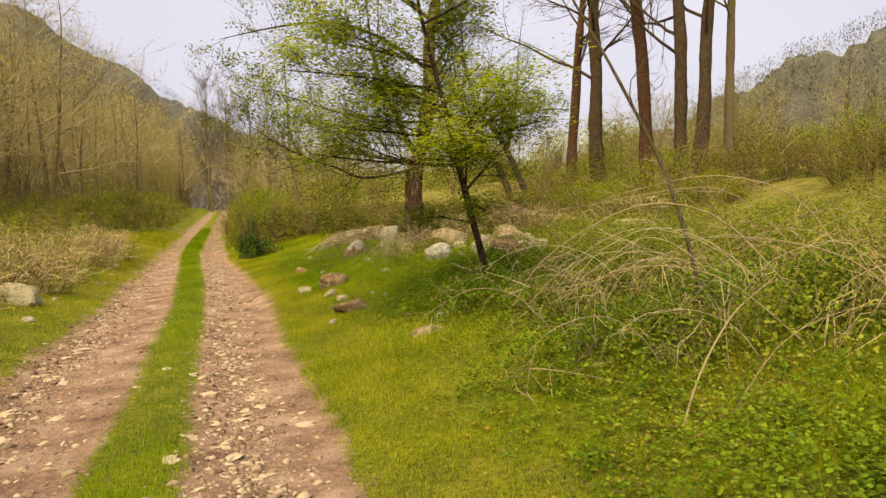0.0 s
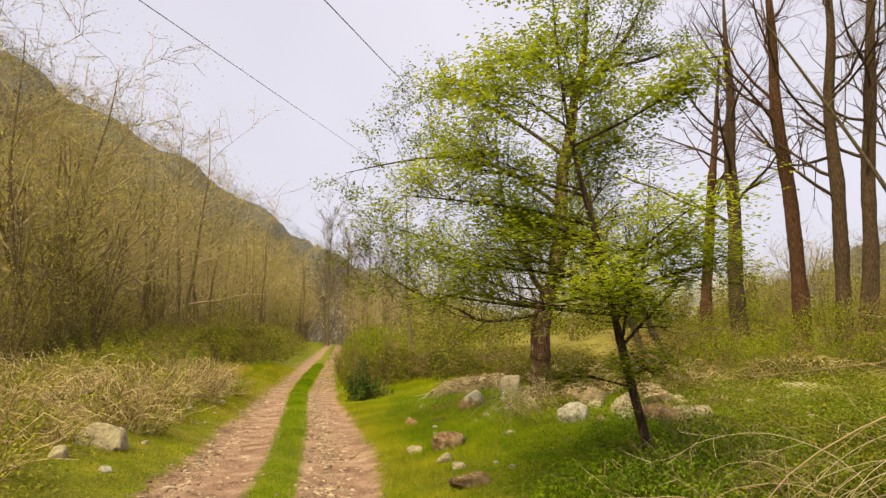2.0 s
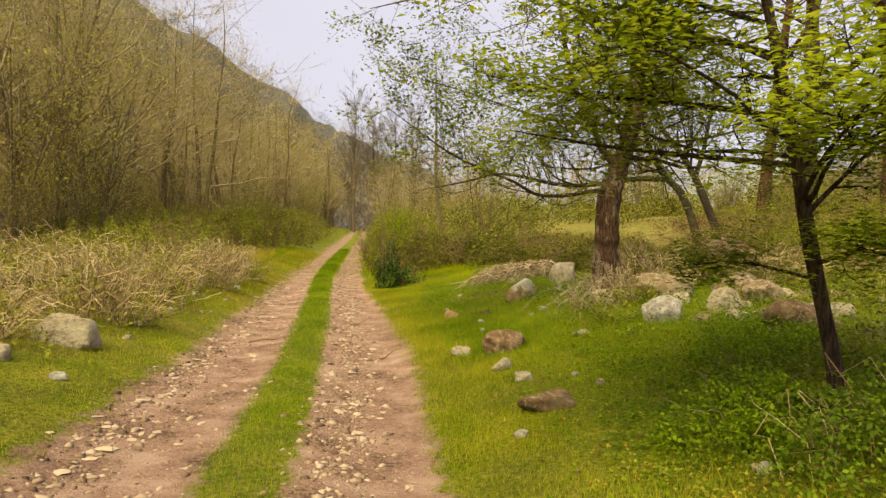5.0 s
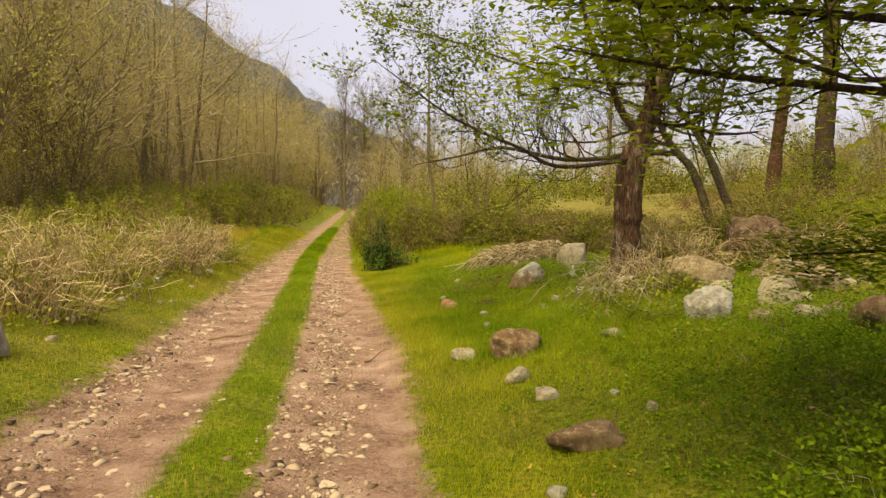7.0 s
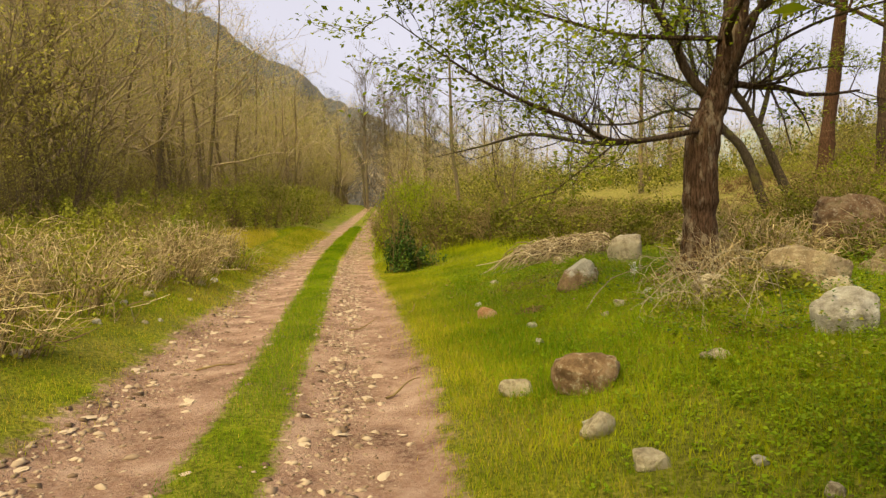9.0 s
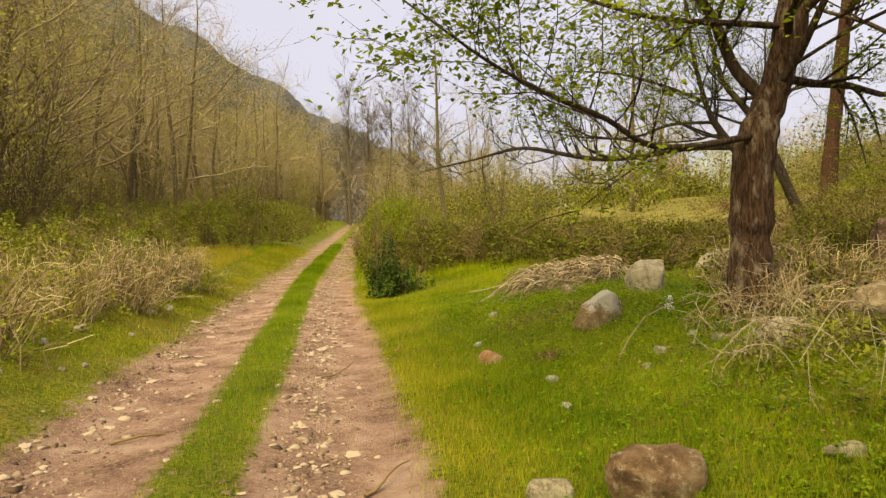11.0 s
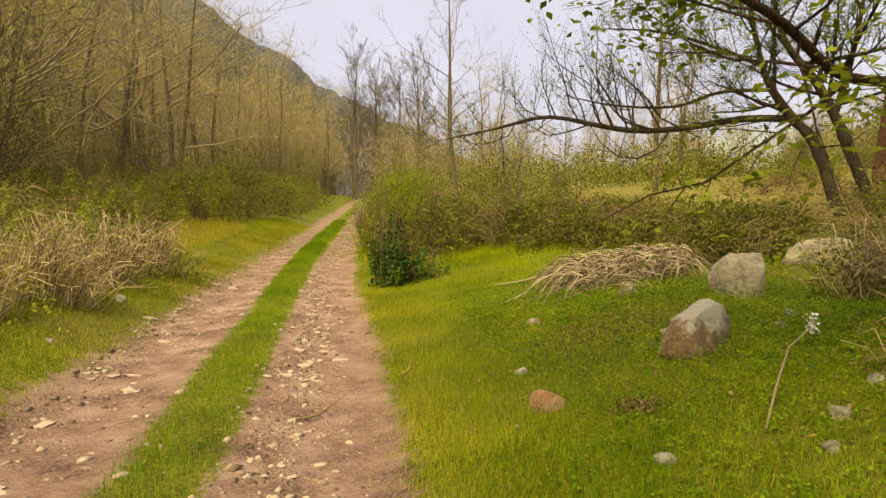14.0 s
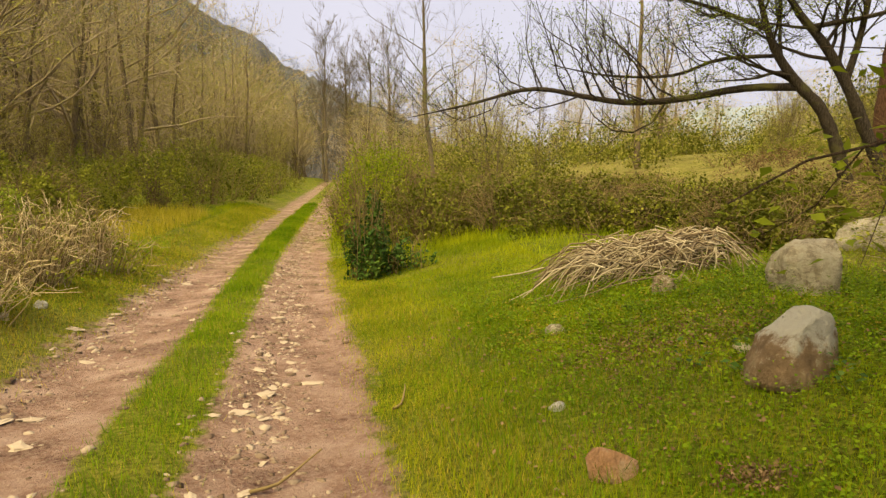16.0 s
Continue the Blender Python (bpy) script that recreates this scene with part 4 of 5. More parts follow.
def mound_canes(rng, count, rx, ry, h, r, arch=0.6, lean=(0, 0)):
    """Arching canes that together fill a low mound: each rises from the ground and bows over."""
    out = []
    feet = [(rng.uniform(0, 2 * np.pi), math.sqrt(rng.uniform(0, 1))) for _ in range(max(6, count // 14))]
    for _ in range(count):
        a, q = feet[int(rng.integers(len(feet)))]
        x0, y0 = rx * q * 0.8 * math.cos(a) + rng.normal(0, 0.07), ry * q * 0.8 * math.sin(a) + rng.normal(0, 0.07)
        b2 = a + rng.normal(0, 0.9)
        reach = rng.uniform(0.35, 1.0)
        hh = h * rng.uniform(0.55, 1.4) * (1.05 - 0.6 * q * q)
        dx, dy = rx * reach * math.cos(b2) * arch + lean[0] * hh, ry * reach * math.sin(b2) * arch + lean[1] * hh
        t = np.linspace(0, 1, 5)
        pts = np.stack([x0 + dx * t, y0 + dy * t, hh * (1.9 * t - 1.15 * t * t) * 1.2], 1)
        pts[1:] += rng.normal(0, 0.045, (4, 3))
        out.append((pts, np.linspace(r, r * 0.45, 5) * rng.uniform(0.6, 1.4)))
    return out


def settle(pts_list, x, y, z):
    """Let stems follow the ground that they stand on."""
    res = []
    for pts, rad in pts_list:
        p = pts.copy()
        p[:, 2] += float(land(np.array([x + p[0, 0]]), np.array([y + p[0, 1]]))[0]) - z
        res.append((p, rad))
    return res


def thicket(name, label, category, x, y, rx, ry, h, canes, leaves, stem_mat, leaf_mat, seed, size=0.05, r=0.006, group="", lean=(0, 0), flat=0.35, shell=0.45, dome=2.4):
    rng = np.random.default_rng(seed)
    z = land1(x, y)
    h *= rng.uniform(0.85, 1.18)
    root = empty(name, x, y, z, label, category, group)
    st = settle(mound_canes(rng, canes, rx, ry, h, r, 0.6, lean), x, y, z)
    tagged(part("stem_tangle", mesh_np("stem_tangle", *tubes(st, 3), stem_mat), root), kind="stuff")
    if leaves:
        k = leaves
        a, q = rng.uniform(0, 2 * np.pi, k), np.sqrt(rng.uniform(0, 1, k))
        lump = 1 + 0.22 * np.sin(3 * a + seed) + 0.12 * np.sin(7 * a + 2 * seed)
        px, py = rx * q * np.cos(a) * lump, ry * q * np.sin(a) * lump
        top = h * np.sqrt(np.clip(1 - q ** dome, 0.03, 1)) * (1 + 0.20 * np.sin(px * 5.1 + seed) * np.cos(py * 4.3) + 0.12 * np.sin(px * 11 + py * 9))
        pz = top * (1 - rng.exponential(shell, k).clip(0, 0.97)) + rng.normal(0, 0.03, k)
        gap = np.sin(px * 5.3 + seed) * np.sin(py * 4.9 + 1.7 * seed) + 0.7 * np.sin(pz * 8.0 + px * 3.1 + seed) * np.cos(py * 7.3)
        dense = gap + rng.normal(0, 0.4, k) > -0.3
        px, py, pz = px[dense], py[dense], pz[dense]
        c = np.stack([px, py, pz + land(x + px, y + py) - z], 1)
        tagged(part("leafage", mesh_np("leafage", *leaf_quads(rng, c, size, flat, 0.6), leaf_mat), root), kind="stuff")
    return root


def at_side(y, s):
    return float(middle(y)) + s


R = np.random.default_rng(77)
# left bank: dry canes and brambles
for i, (y_, s_, rx, ry, h, dry) in enumerate([(5.0, -3.7, 1.3, 1.2, 0.65, 1), (7.2, -3.6, 1.3, 1.3, 0.75, 1), (9.4, -4.0, 1.4, 1.2, 0.85, 1), (11.6, -3.1, 1.1, 1.1, 0.85, 2), (13.4, -3.1, 1.2, 1.2, 0.95, 2), (15.2, -3.1, 1.2, 1.2, 1.0, 2), (17.0, -3.0, 1.1, 1.1, 0.95, 2),
                                              (18.9, -2.8, 1.0, 0.9, 0.95, 2), (20.6, -2.6, 1.0, 0.9, 1.0, 2), (12.5, -5.6, 1.8, 1.8, 0.95, 1), (16, -5.8, 2.0, 2.0, 1.05, 1), (20.2, -5.6, 2.1, 2.1, 1.15, 0), (9.0, -7.2, 2.0, 2.0, 0.8, 1), (21.8, -3.6, 0.9, 0.8, 1.2, 0),
                                              (24.6, -5.8, 1.5, 1.5, 1.3, 0), (24.0, -8.2, 2.2, 2.2, 1.2, 0), (29, -6.3, 1.6, 1.8, 1.5, 0), (33.5, -4.9, 1.5, 1.8, 1.8, 0), (37.5, -4.2, 1.8, 2.4, 2.0, 0), (29, -9.5, 2.5, 2.5, 1.4, 0), (35, -8.5, 3, 3, 1.6, 0), (42, -4.1, 1.8, 3, 1.9, 0),
                                              (47, -4.2, 2, 3.5, 1.8, 0), (54, -4.0, 2, 4, 1.8, 0), (62, -4.4, 2, 4.5, 1.8, 0), (43, -9, 3, 3.5, 1.6, 0), (16.5, -10, 2.6, 2.6, 1.0, 1), (22, -11.5, 2.6, 2.6, 1.2, 0), (13, -10.5, 2.6, 2.6, 0.95, 1)]):
    x_ = at_side(y_, s_)
    far = max(1.0, (y_ - 4) / 14)
    if dry:
        thicket("dry_weeds", "tangle of dry straw-coloured weed stems on the bank", "weeds", x_, y_, rx, ry, h * 0.74, int(250 / far + 110), int(2600 / far) if dry == 2 else int(5200 / far), m_dry, m_leaf_bramble, 100 + i, 0.055 * far ** 0.5, 0.0062 * far ** 0.6, "dry weeds on the bank")
    else:
        thicket("bramble_thicket", "low green and brown bramble thicket", "brambles", x_, y_, rx, ry, h, int(240 / far + 60), int(12500 / far ** 0.5), m_stem, m_leaf_bramble if i % 3 else m_leaf_thicket, 100 + i, 0.062 * far ** 0.5, 0.007, "bramble thickets", shell=0.25)
R = np.random.default_rng(78)
for i in range(26):
    y_ = 6 + 24 * (i / 26) + R.uniform(-0.5, 0.5)
    thicket("bramble_thicket", "low green bramble mound on the bank", "brambles", at_side(y_, -4.4 - R.uniform(0, 4.5)), y_, R.uniform(0.8, 1.3), R.uniform(0.8, 1.2), R.uniform(0.55, 0.95), 50, 3000, m_stem, (m_leaf_thicket, m_leaf_bramble, m_leaf_olive)[i % 3], 150 + i, 0.06, 0.006, "bramble thickets")
# right side beyond the verge
for i, (y_, s_, rx, ry, h, leaf, stem) in enumerate([
    (25.8, 3.5, 1.4, 1.1, 1.15, 0, 0), (25.2, 5.6, 1.4, 1.1, 0.86, 0, 0), (24.2, 7.8, 1.5, 1.1, 0.72, 0, 0), (27.2, 5.0, 1.7, 1.2, 0.9, 0, 0), (26.6, 7.6, 1.6, 1.2, 0.79, 0, 0), (25.2, 10.2, 1.6, 1.2, 0.38, 0, 0),
    (21.6, 9.6, 1.2, 1.0, 0.38, 0, 0), (29.2, 2.7, 1.3, 1.6, 2.2, 2, 0), (32.6, 2.7, 1.3, 2.0, 2.0, 2, 0), (29, 6.5, 2.2, 2.0, 0.63, 0, 0), (36.5, 3.2, 1.8, 2.8, 2.0, 2, 0), (30, 10.5, 2.4, 2.0, 0.38, 0, 0),
    (35, 8, 3, 3, 0.63, 0, 0), (42, 3.5, 2, 3.5, 2.0, 2, 0), (40, 12, 3.5, 3.5, 0.68, 0, 0), (50, 5, 3, 4, 0.99, 2, 0), (20.6, 6.6, 0.9, 0.6, 0.42, 0, 0), (17.8, 6.7, 0.8, 0.6, 0.6, 1, 1),
    (15.6, 6.0, 0.7, 0.5, 0.45, 1, 1), (16.4, 8.2, 1.0, 0.8, 0.55, 1, 1), (19.5, 9.5, 1.4, 1.0, 0.7, 0, 0), (18.4, 12.0, 1.4, 1.0, 0.5, 0, 1), (22, 13, 2.0, 1.6, 1.1, 2, 0), (23, 16, 2.2, 1.6, 1.3, 2, 0),
    (21.5, 17.8, 2.0, 1.5, 1.3, 0, 0), (19.5, 14.5, 1.6, 1.2, 0.8, 2, 0), (20, 20, 2.4, 2, 1.6, 2, 0), (26, 14, 2.4, 1.8, 1.2, 0, 0), (30, 18, 3, 2, 1.5, 2, 0), (17, 18, 2.2, 1.8, 1.2, 0, 0),
    (23.6, 6.2, 1.3, 0.8, 0.7, 0, 0), (23.2, 8.6, 1.3, 0.8, 0.75, 0, 0), (22.4, 10.8, 1.3, 0.9, 0.38, 0, 0), (24.6, 12.2, 1.6, 1.2, 0.38, 0, 0)]):
    x_ = at_side(y_, s_)
    far = max(1.0, (y_ - 6) / 14)
    thicket("bramble_thicket" if leaf != 2 else "leafy_shrub", ("dense green and brown bramble thicket", "low thin tangle of weeds and dry stems", "rounded shrub with fresh yellow green leaves")[leaf], "shrub" if leaf == 2 else "brambles",
            x_, y_, rx, ry, h, int((300 if stem == 0 else 330) / far + 80), int((12500, 1800, 12000)[leaf] / far ** 0.7), (m_stem, m_dry)[stem], (m_leaf_thicket, m_leaf_bramble, m_leaf_fresh)[leaf], 200 + i, 0.06 * far ** 0.5, 0.007, "thickets beyond the verge")
thicket("dark_bush", "small dense dark green bush at the track's edge", "bush", -6.3, 22.2, 0.32, 0.36, 1.7, 60, 4600, m_stem, m_leaf_dark, 300, 0.075, 0.006, flat=0.2, shell=0.4, dome=1.0)
thicket("dark_bush", "dark green low bush beside the track", "bush", -5.8, 22.5, 0.4, 0.35, 0.55, 30, 1300, m_stem, m_leaf_dark, 302, 0.07, 0.006, flat=0.2, shell=0.4, dome=1.2)
thicket("dark_bush", "dark green bramble leaves on the bank", "bush", at_side(20.2, -3.4), 20.2, 0.55, 0.5, 1.0, 60, 3500, m_stem, m_leaf_mid, 301, 0.055, 0.006)

# weeds and canes round the young tree and in the foreground
for i, (x_, y_, rx, ry, h, dead, leaf, k) in enumerate([(2.2, 5.0, 1.0, 0.7, 0.62, 70, m_nettle, 3800), (1.2, 5.0, 0.9, 0.7, 0.42, 40, m_nettle, 3600), (3.2, 6.0, 1.1, 0.8, 0.6, 60, m_leaf_bramble, 3600), (1.7, 6.6, 1.0, 0.8, 0.5, 60, m_leaf_thicket, 3600), (0.5, 7.6, 0.8, 0.7, 0.42, 30, m_nettle, 3000), (0.0, 8.4, 0.6, 0.5, 0.32, 15, m_weed, 2400), (2.7, 8.2, 1.2, 0.9, 0.35, 60, m_leaf_bramble, 1500),
                                                        (1.6, 9.4, 0.9, 0.8, 0.35, 40, m_leaf_bramble, 1600), (4.4, 8.4, 1.2, 1.0, 0.45, 50, m_leaf_bramble, 1500), (3.6, 10.6, 1.2, 1.0, 0.3, 40, m_leaf_bramble, 1200), (5.8, 11.2, 1.4, 1.2, 0.45, 40, m_leaf_fresh, 1500), (2.2, 12.4, 0.8, 0.6, 0.3, 40, m_leaf_bramble, 1000), (5.0, 13.6, 1.2, 1.0, 0.45, 40, m_leaf_bramble, 1300), (7.2, 13.6, 1.5, 1.2, 0.6, 40, m_leaf_fresh, 1800),
                                                        (3.5, 4.6, 0.9, 0.7, 0.7, 90, m_leaf_bramble, 1800), (5.0, 6.0, 1.2, 1.0, 0.75, 60, m_leaf_bramble, 2000), (7.0, 9.0, 1.8, 1.4, 0.7, 50, m_leaf_fresh, 2000), (0.4, 10.2, 0.6, 0.5, 0.26, 15, m_weed, 1500), (2.9, 14.6, 0.8, 0.6, 0.4, 30, m_leaf_bramble, 1000), (1.1, 8.0, 0.8, 0.7, 0.45, 40, m_nettle, 2200)]):
    thicket("weed_clump", "clump of green weeds with dead canes", "weeds", x_, y_, rx, ry, h * 0.95, int(dead * 1.3), int(k * 2.2), m_twig if i % 2 else m_dry, leaf, 400 + i, 0.036, 0.0032, "weed clumps")

thicket("dry_weeds", "dense tangle of pale dead stems over green weeds", "weeds", 2.3, 4.6, 1.1, 0.7, 0.40, 40, 3200, m_dry, m_leaf_bramble, 440, 0.04, 0.0035)
thicket("dry_weeds", "dense tangle of pale dead stems over green weeds", "weeds", 3.1, 5.2, 1.1, 0.7, 0.46, 40, 3200, m_twig, m_nettle, 441, 0.04, 0.0035)


def dead_branch(x, y, pts, r, seed, label="dead pale branch lying in the weeds", fork=(7, 3), name="dead_branch", z=0.0, mat=None):
    rng = np.random.default_rng(seed)
    pts = np.array(pts, float)
    t0 = np.linspace(0, len(pts) - 1, len(pts) * 3)
    pp = np.stack([np.interp(t0, np.arange(len(pts)), pts[:, k]) for k in range(3)], 1) + rng.normal(0, 0.006, (len(t0), 3))
    for _ in range(2):
        pp[1:-1] = (pp[:-2] + 2 * pp[1:-1] + pp[2:]) / 4
    r *= 0.5
    rr = np.linspace(r, r * 0.35, len(t0))
    root = empty(name, x, y, land1(x, y) + z, label, "branch", "dead branches")
    part("stem", mesh_np("stem", *tubes([(pp, rr)], 6), mat or m_twig, True), root)
    out, _ = branchwork(rng, (pp, rr), 2, fork, (0.4, 0.5), (40, 40), 0.2, 0.0, 0.0025, 0.14)
    tagged(part("twig_tangle", mesh_np("twig_tangle", *tubes(out[0] + out[1], 3), mat or m_twig), root), kind="stuff")


dead_branch(1.25, 3.75, [(0.05, 0, 0.02), (0.2, 0.1, 0.35), (0.42, 0.2, 0.62), (0.7, 0.3, 0.8)], 0.016, 1)
dead_branch(2.3, 4.3, [(0, 0, 0.05), (-0.5, 0.1, 0.55), (-1.1, 0.2, 0.62), (-1.6, 0.3, 0.35)], 0.012, 2)
dead_branch(2.6, 4.8, [(0, 0, 0.05), (-0.6, 0.1, 0.85), (-1.2, 0.1, 0.95), (-1.9, 0.2, 0.55), (-2.1, 0.2, 0.2)], 0.014, 3)
dead_branch(2.9, 4.0, [(0, 0, 0.05), (-0.4, 0.1, 0.55), (-1.0, 0.2, 0.7), (-1.5, 0.2, 0.7)], 0.012, 4)
dead_branch(3.2, 5.2, [(0, 0, 0.05), (-0.4, 0.1, 0.9), (-1.1, 0.2, 1.1), (-1.9, 0.3, 0.9)], 0.014, 5)
dead_branch(0.55, 4.6, [(0, 0, 0.25), (0.4, -0.1, 0.2), (0.9, -0.3, 0.1)], 0.010, 6)
dead_branch(0.9, 5.6, [(0, 0, 0.1), (-0.3, 0.1, 0.5), (-0.7, 0.2, 0.55), (-1.1, 0.2, 0.3)], 0.009, 7)
R = np.random.default_rng(66)
for i in range(24):
    x_, y_ = R.uniform(1.0, 3.9), R.uniform(3.7, 7.2)
    ln, turn = R.uniform(0.7, 1.5), R.uniform(0, 2 * np.pi)
    cx_, cy_ = math.cos(turn) * ln, math.sin(turn) * ln * 0.6
    dead_branch(x_, y_, [(0, 0, 0.02), (0.2 * cx_, 0.2 * cy_, 0.34 * ln), (0.55 * cx_, 0.55 * cy_, 0.46 * ln), (0.85 * cx_, 0.85 * cy_, 0.40 * ln), (cx_, cy_, 0.28 * ln)], R.uniform(0.005, 0.009), 700 + i, "bowed dead bramble cane over the weeds", (4, 2), "dead_cane", 0.0, m_pale_twig if i % 2 else m_twig)
for i in range(7):
    x1 = R.uniform(0.6, 1.3)
    x0 = R.uniform(2.1, 2.7)
    lift = R.uniform(0.55, 0.78)
    dead_branch(x0, R.uniform(4.8, 5.4), [(0, 0, 0.1), (0.3 * (x1 - x0), 0.05, 0.8 * lift), (0.6 * (x1 - x0), 0.1, lift), (0.85 * (x1 - x0), 0.12, 0.75 * lift), (x1 - x0, 0.1, 0.3 * lift)], R.uniform(0.006, 0.010), 760 + i, "bowed dead bramble cane over the weeds", (4, 2), "dead_cane", 0.0, m_pale_twig)
dead_branch(3.9, 7.6, [(0, 0, 0.1), (-0.7, 0.1, 0.85), (-1.6, 0.2, 0.75), (-2.6, 0.3, 0.6)], 0.014, 8)
dead_branch(-0.6, 13.6, [(0, 0, 0.05), (-0.25, -0.2, 0.3), (-0.6, -0.4, 0.3), (-0.9, -0.7, 0.05)], 0.010, 9, mat=m_pale_twig)
dead_branch(-0.3, 13.4, [(0, 0, 0.05), (-0.2, -0.3, 0.4), (-0.5, -0.6, 0.45), (-0.8, -0.9, 0.1)], 0.010, 10, mat=m_pale_twig)
dead_branch(-1.0, 14.4, [(0, 0, 0.1), (-0.15, -0.2, 0.45), (-0.35, -0.5, 0.4), (-0.5, -0.8, 0.1)], 0.008, 11, mat=m_pale_twig)
dead_branch(-0.2, 14.6, [(0, 0, 0.1), (0.2, -0.4, 0.6), (0.2, -0.8, 0.55)], 0.008, 12, mat=m_pale_twig)
for i in range(14):
    x_, y_ = R.uniform(-1.0, 0.3), R.uniform(12.9, 14.9)
    ln, turn = R.uniform(0.5, 1.0), R.uniform(2.4, 4.6)
    cx_, cy_ = math.cos(turn) * ln, math.sin(turn) * ln
    dead_branch(x_, y_, [(0, 0, 0.02), (0.3 * cx_, 0.3 * cy_, 0.42 * ln), (0.7 * cx_, 0.7 * cy_, 0.40 * ln), (cx_, cy_, 0.06 * ln)], R.uniform(0.006, 0.010), 790 + i, "pale dead cane at the big tree's foot", (5, 2), "dead_cane", 0.0, m_pale_twig)
dead_branch(1.2, 14.2, [(0, 0, 0.5), (0.6, 0, 0.62), (1.3, 0, 0.66)], 0.012, 13, "dead pale branch lying on the rocks", (3, 2))
for i in range(6):
    dead_branch(at_side(8 + 2.1 * i, -3.0 - 0.3 * (i % 2)), 8 + 2.1 * i, [(0, 0, 0), (0.1, 0.1, 0.5), (0.4, 0.1, 0.7), (0.7, 0.0, 0.45)], 0.007, 20 + i, "dry bowed cane on the bank")
thicket("dry_weeds", "dry stems round the big tree's foot", "weeds", -0.6, 14.9, 0.7, 0.55, 0.30, 130, 400, m_dry, m_leaf_dead, 330, 0.05, 0.005)
thicket("dry_weeds", "dry stems and dead leaves below the big tree", "weeds", -0.55, 13.6, 0.7, 0.5, 0.26, 90, 1500, m_twig, m_leaf_bramble, 331, 0.05, 0.005)

# the long pile of cut dead canes
R = np.random.default_rng(91)
px0, py0 = -2.5, 19.6
pz0 = land1(px0, py0)
pile = empty("brush_pile", px0, py0, pz0, "heap of cut pale brown dead canes on the grass", "brush pile")
canes = []
for _ in range(480):
    x0 = R.uniform(-0.6, 0.8)
    y0 = R.normal(0, 0.3)
    z0 = R.uniform(0.05, 0.33)
    ln = R.uniform(0.3, 1.15)
    dx = -ln * R.uniform(0.2, 1.0)
    dy = R.normal(0.05, 0.32)
    t = np.linspace(0, 1, 5)
    zz = z0 + 0.18 * np.sin(t * np.pi * 0.6) * R.uniform(0.3, 1.2) - (z0 + 0.12) * t ** 2.2
    pts = np.stack([x0 + dx * t, y0 + dy * t, np.maximum(zz, 0.02) + 0.0 * t], 1) + R.normal(0, 0.03, (5, 3))
    gx = land(px0 + pts[:, 0], py0 + pts[:, 1]) - pz0
    pts[:, 2] += gx
    canes.append((pts, np.linspace(0.009, 0.004, 5) * R.uniform(0.6, 1.3)))
for _ in range(160):
    x0 = R.uniform(-0.1, 0.8)
    t = np.linspace(0, 1, 4)
    pts = np.stack([x0 + R.normal(0, 0.3) * t, R.normal(0.0, 0.2) - 0.22 * t, R.uniform(0.2, 0.38) * (1 - t ** 2) + 0.02], 1)
    pts[:, 2] += land(px0 + pts[:, 0], py0 + pts[:, 1]) - pz0
    canes.append((pts, np.linspace(0.008, 0.004, 4)))
for q in range(70):
    part("cane", mesh_np("cane", *tubes([(canes[q][0], canes[q][1] * 1.25)], 5), m_twig), pile)
tagged(part("cane_tangle", mesh_np("cane_tangle", *tubes(canes[70:], 4), m_twig), pile), kind="stuff")

# a white blossom head on a bowed stem, and the debris in the grass
fl = empty("white_flower", -2.0, 14.35, land1(-2.0, 14.35), "white blossom head on a long bowed pale stem", "flower")
part("stem", mesh_np("stem", *tubes([(np.array([(0, 0, 0), (0.12, 0.3, 0.16), (0.3, 0.75, 0.3), (0.56, 1.2, 0.36)]), np.array([0.008, 0.007, 0.006, 0.005]))], 5), m_twig), fl)
R = np.random.default_rng(5)
v, f = leaf_quads(R, np.array((0.58, 1.24, 0.38)) + R.normal(0, 1, (60, 3)) * np.array((0.022, 0.022, 0.04)), 0.028, 0.2, 0.8)
tagged(part("blossom", mesh_np("blossom", v, f, m_blossom), fl, "white petals"), kind="stuff")
for i, (x_, y_, r_, k) in enumerate([(-2.62, 14.85, 0.08, 420), (-2.55, 16.9, 0.38, 1500), (-3.0, 16.6, 0.3, 600), (-0.7, 12.4, 0.35, 500), (-1.0, 13.1, 0.3, 400), (1.5, 3.9, 0.4, 400), (0.9, 3.4, 0.3, 250)]):
    c = np.stack([x_ + R.normal(0, r_, k), y_ + R.normal(0, r_ * 0.7, k), np.zeros(k)], 1)
    c[:, 2] = land(c[:, 0], c[:, 1]) + R.uniform(0.01, 0.07, k)
    tagged(new("dead_leaf_litter", mesh_np("dead_leaf_litter", *leaf_quads(R, c, 0.026, 0.4, 0.5), m_leaf_dead)), "patch of brown dead leaves and debris in the grass", "leaf litter", kind="stuff")
for i, (x_, y_, ln, turn) in enumerate([(-3.55, 12.1, 0.5, 70), (-5.05, 17.2, 0.55, 20), (-4.95, 15.0, 0.45, 30), (-5.6, 12.6, 0.6, 35), (-4.5, 16.2, 0.3, 60)]):
    st = new("stick", mesh_np("stick", *tubes([bend(R, (0, 0, 0.015), (1, 0, 0.0), ln, 0.011, 6, 0.12)], 6), m_stem))
    st.matrix_basis = pose(x_, y_, land1(x_, y_), 0, 0, turn)
    tagged(st, "thin brown stick lying on the track", "stick", "sticks on the track")

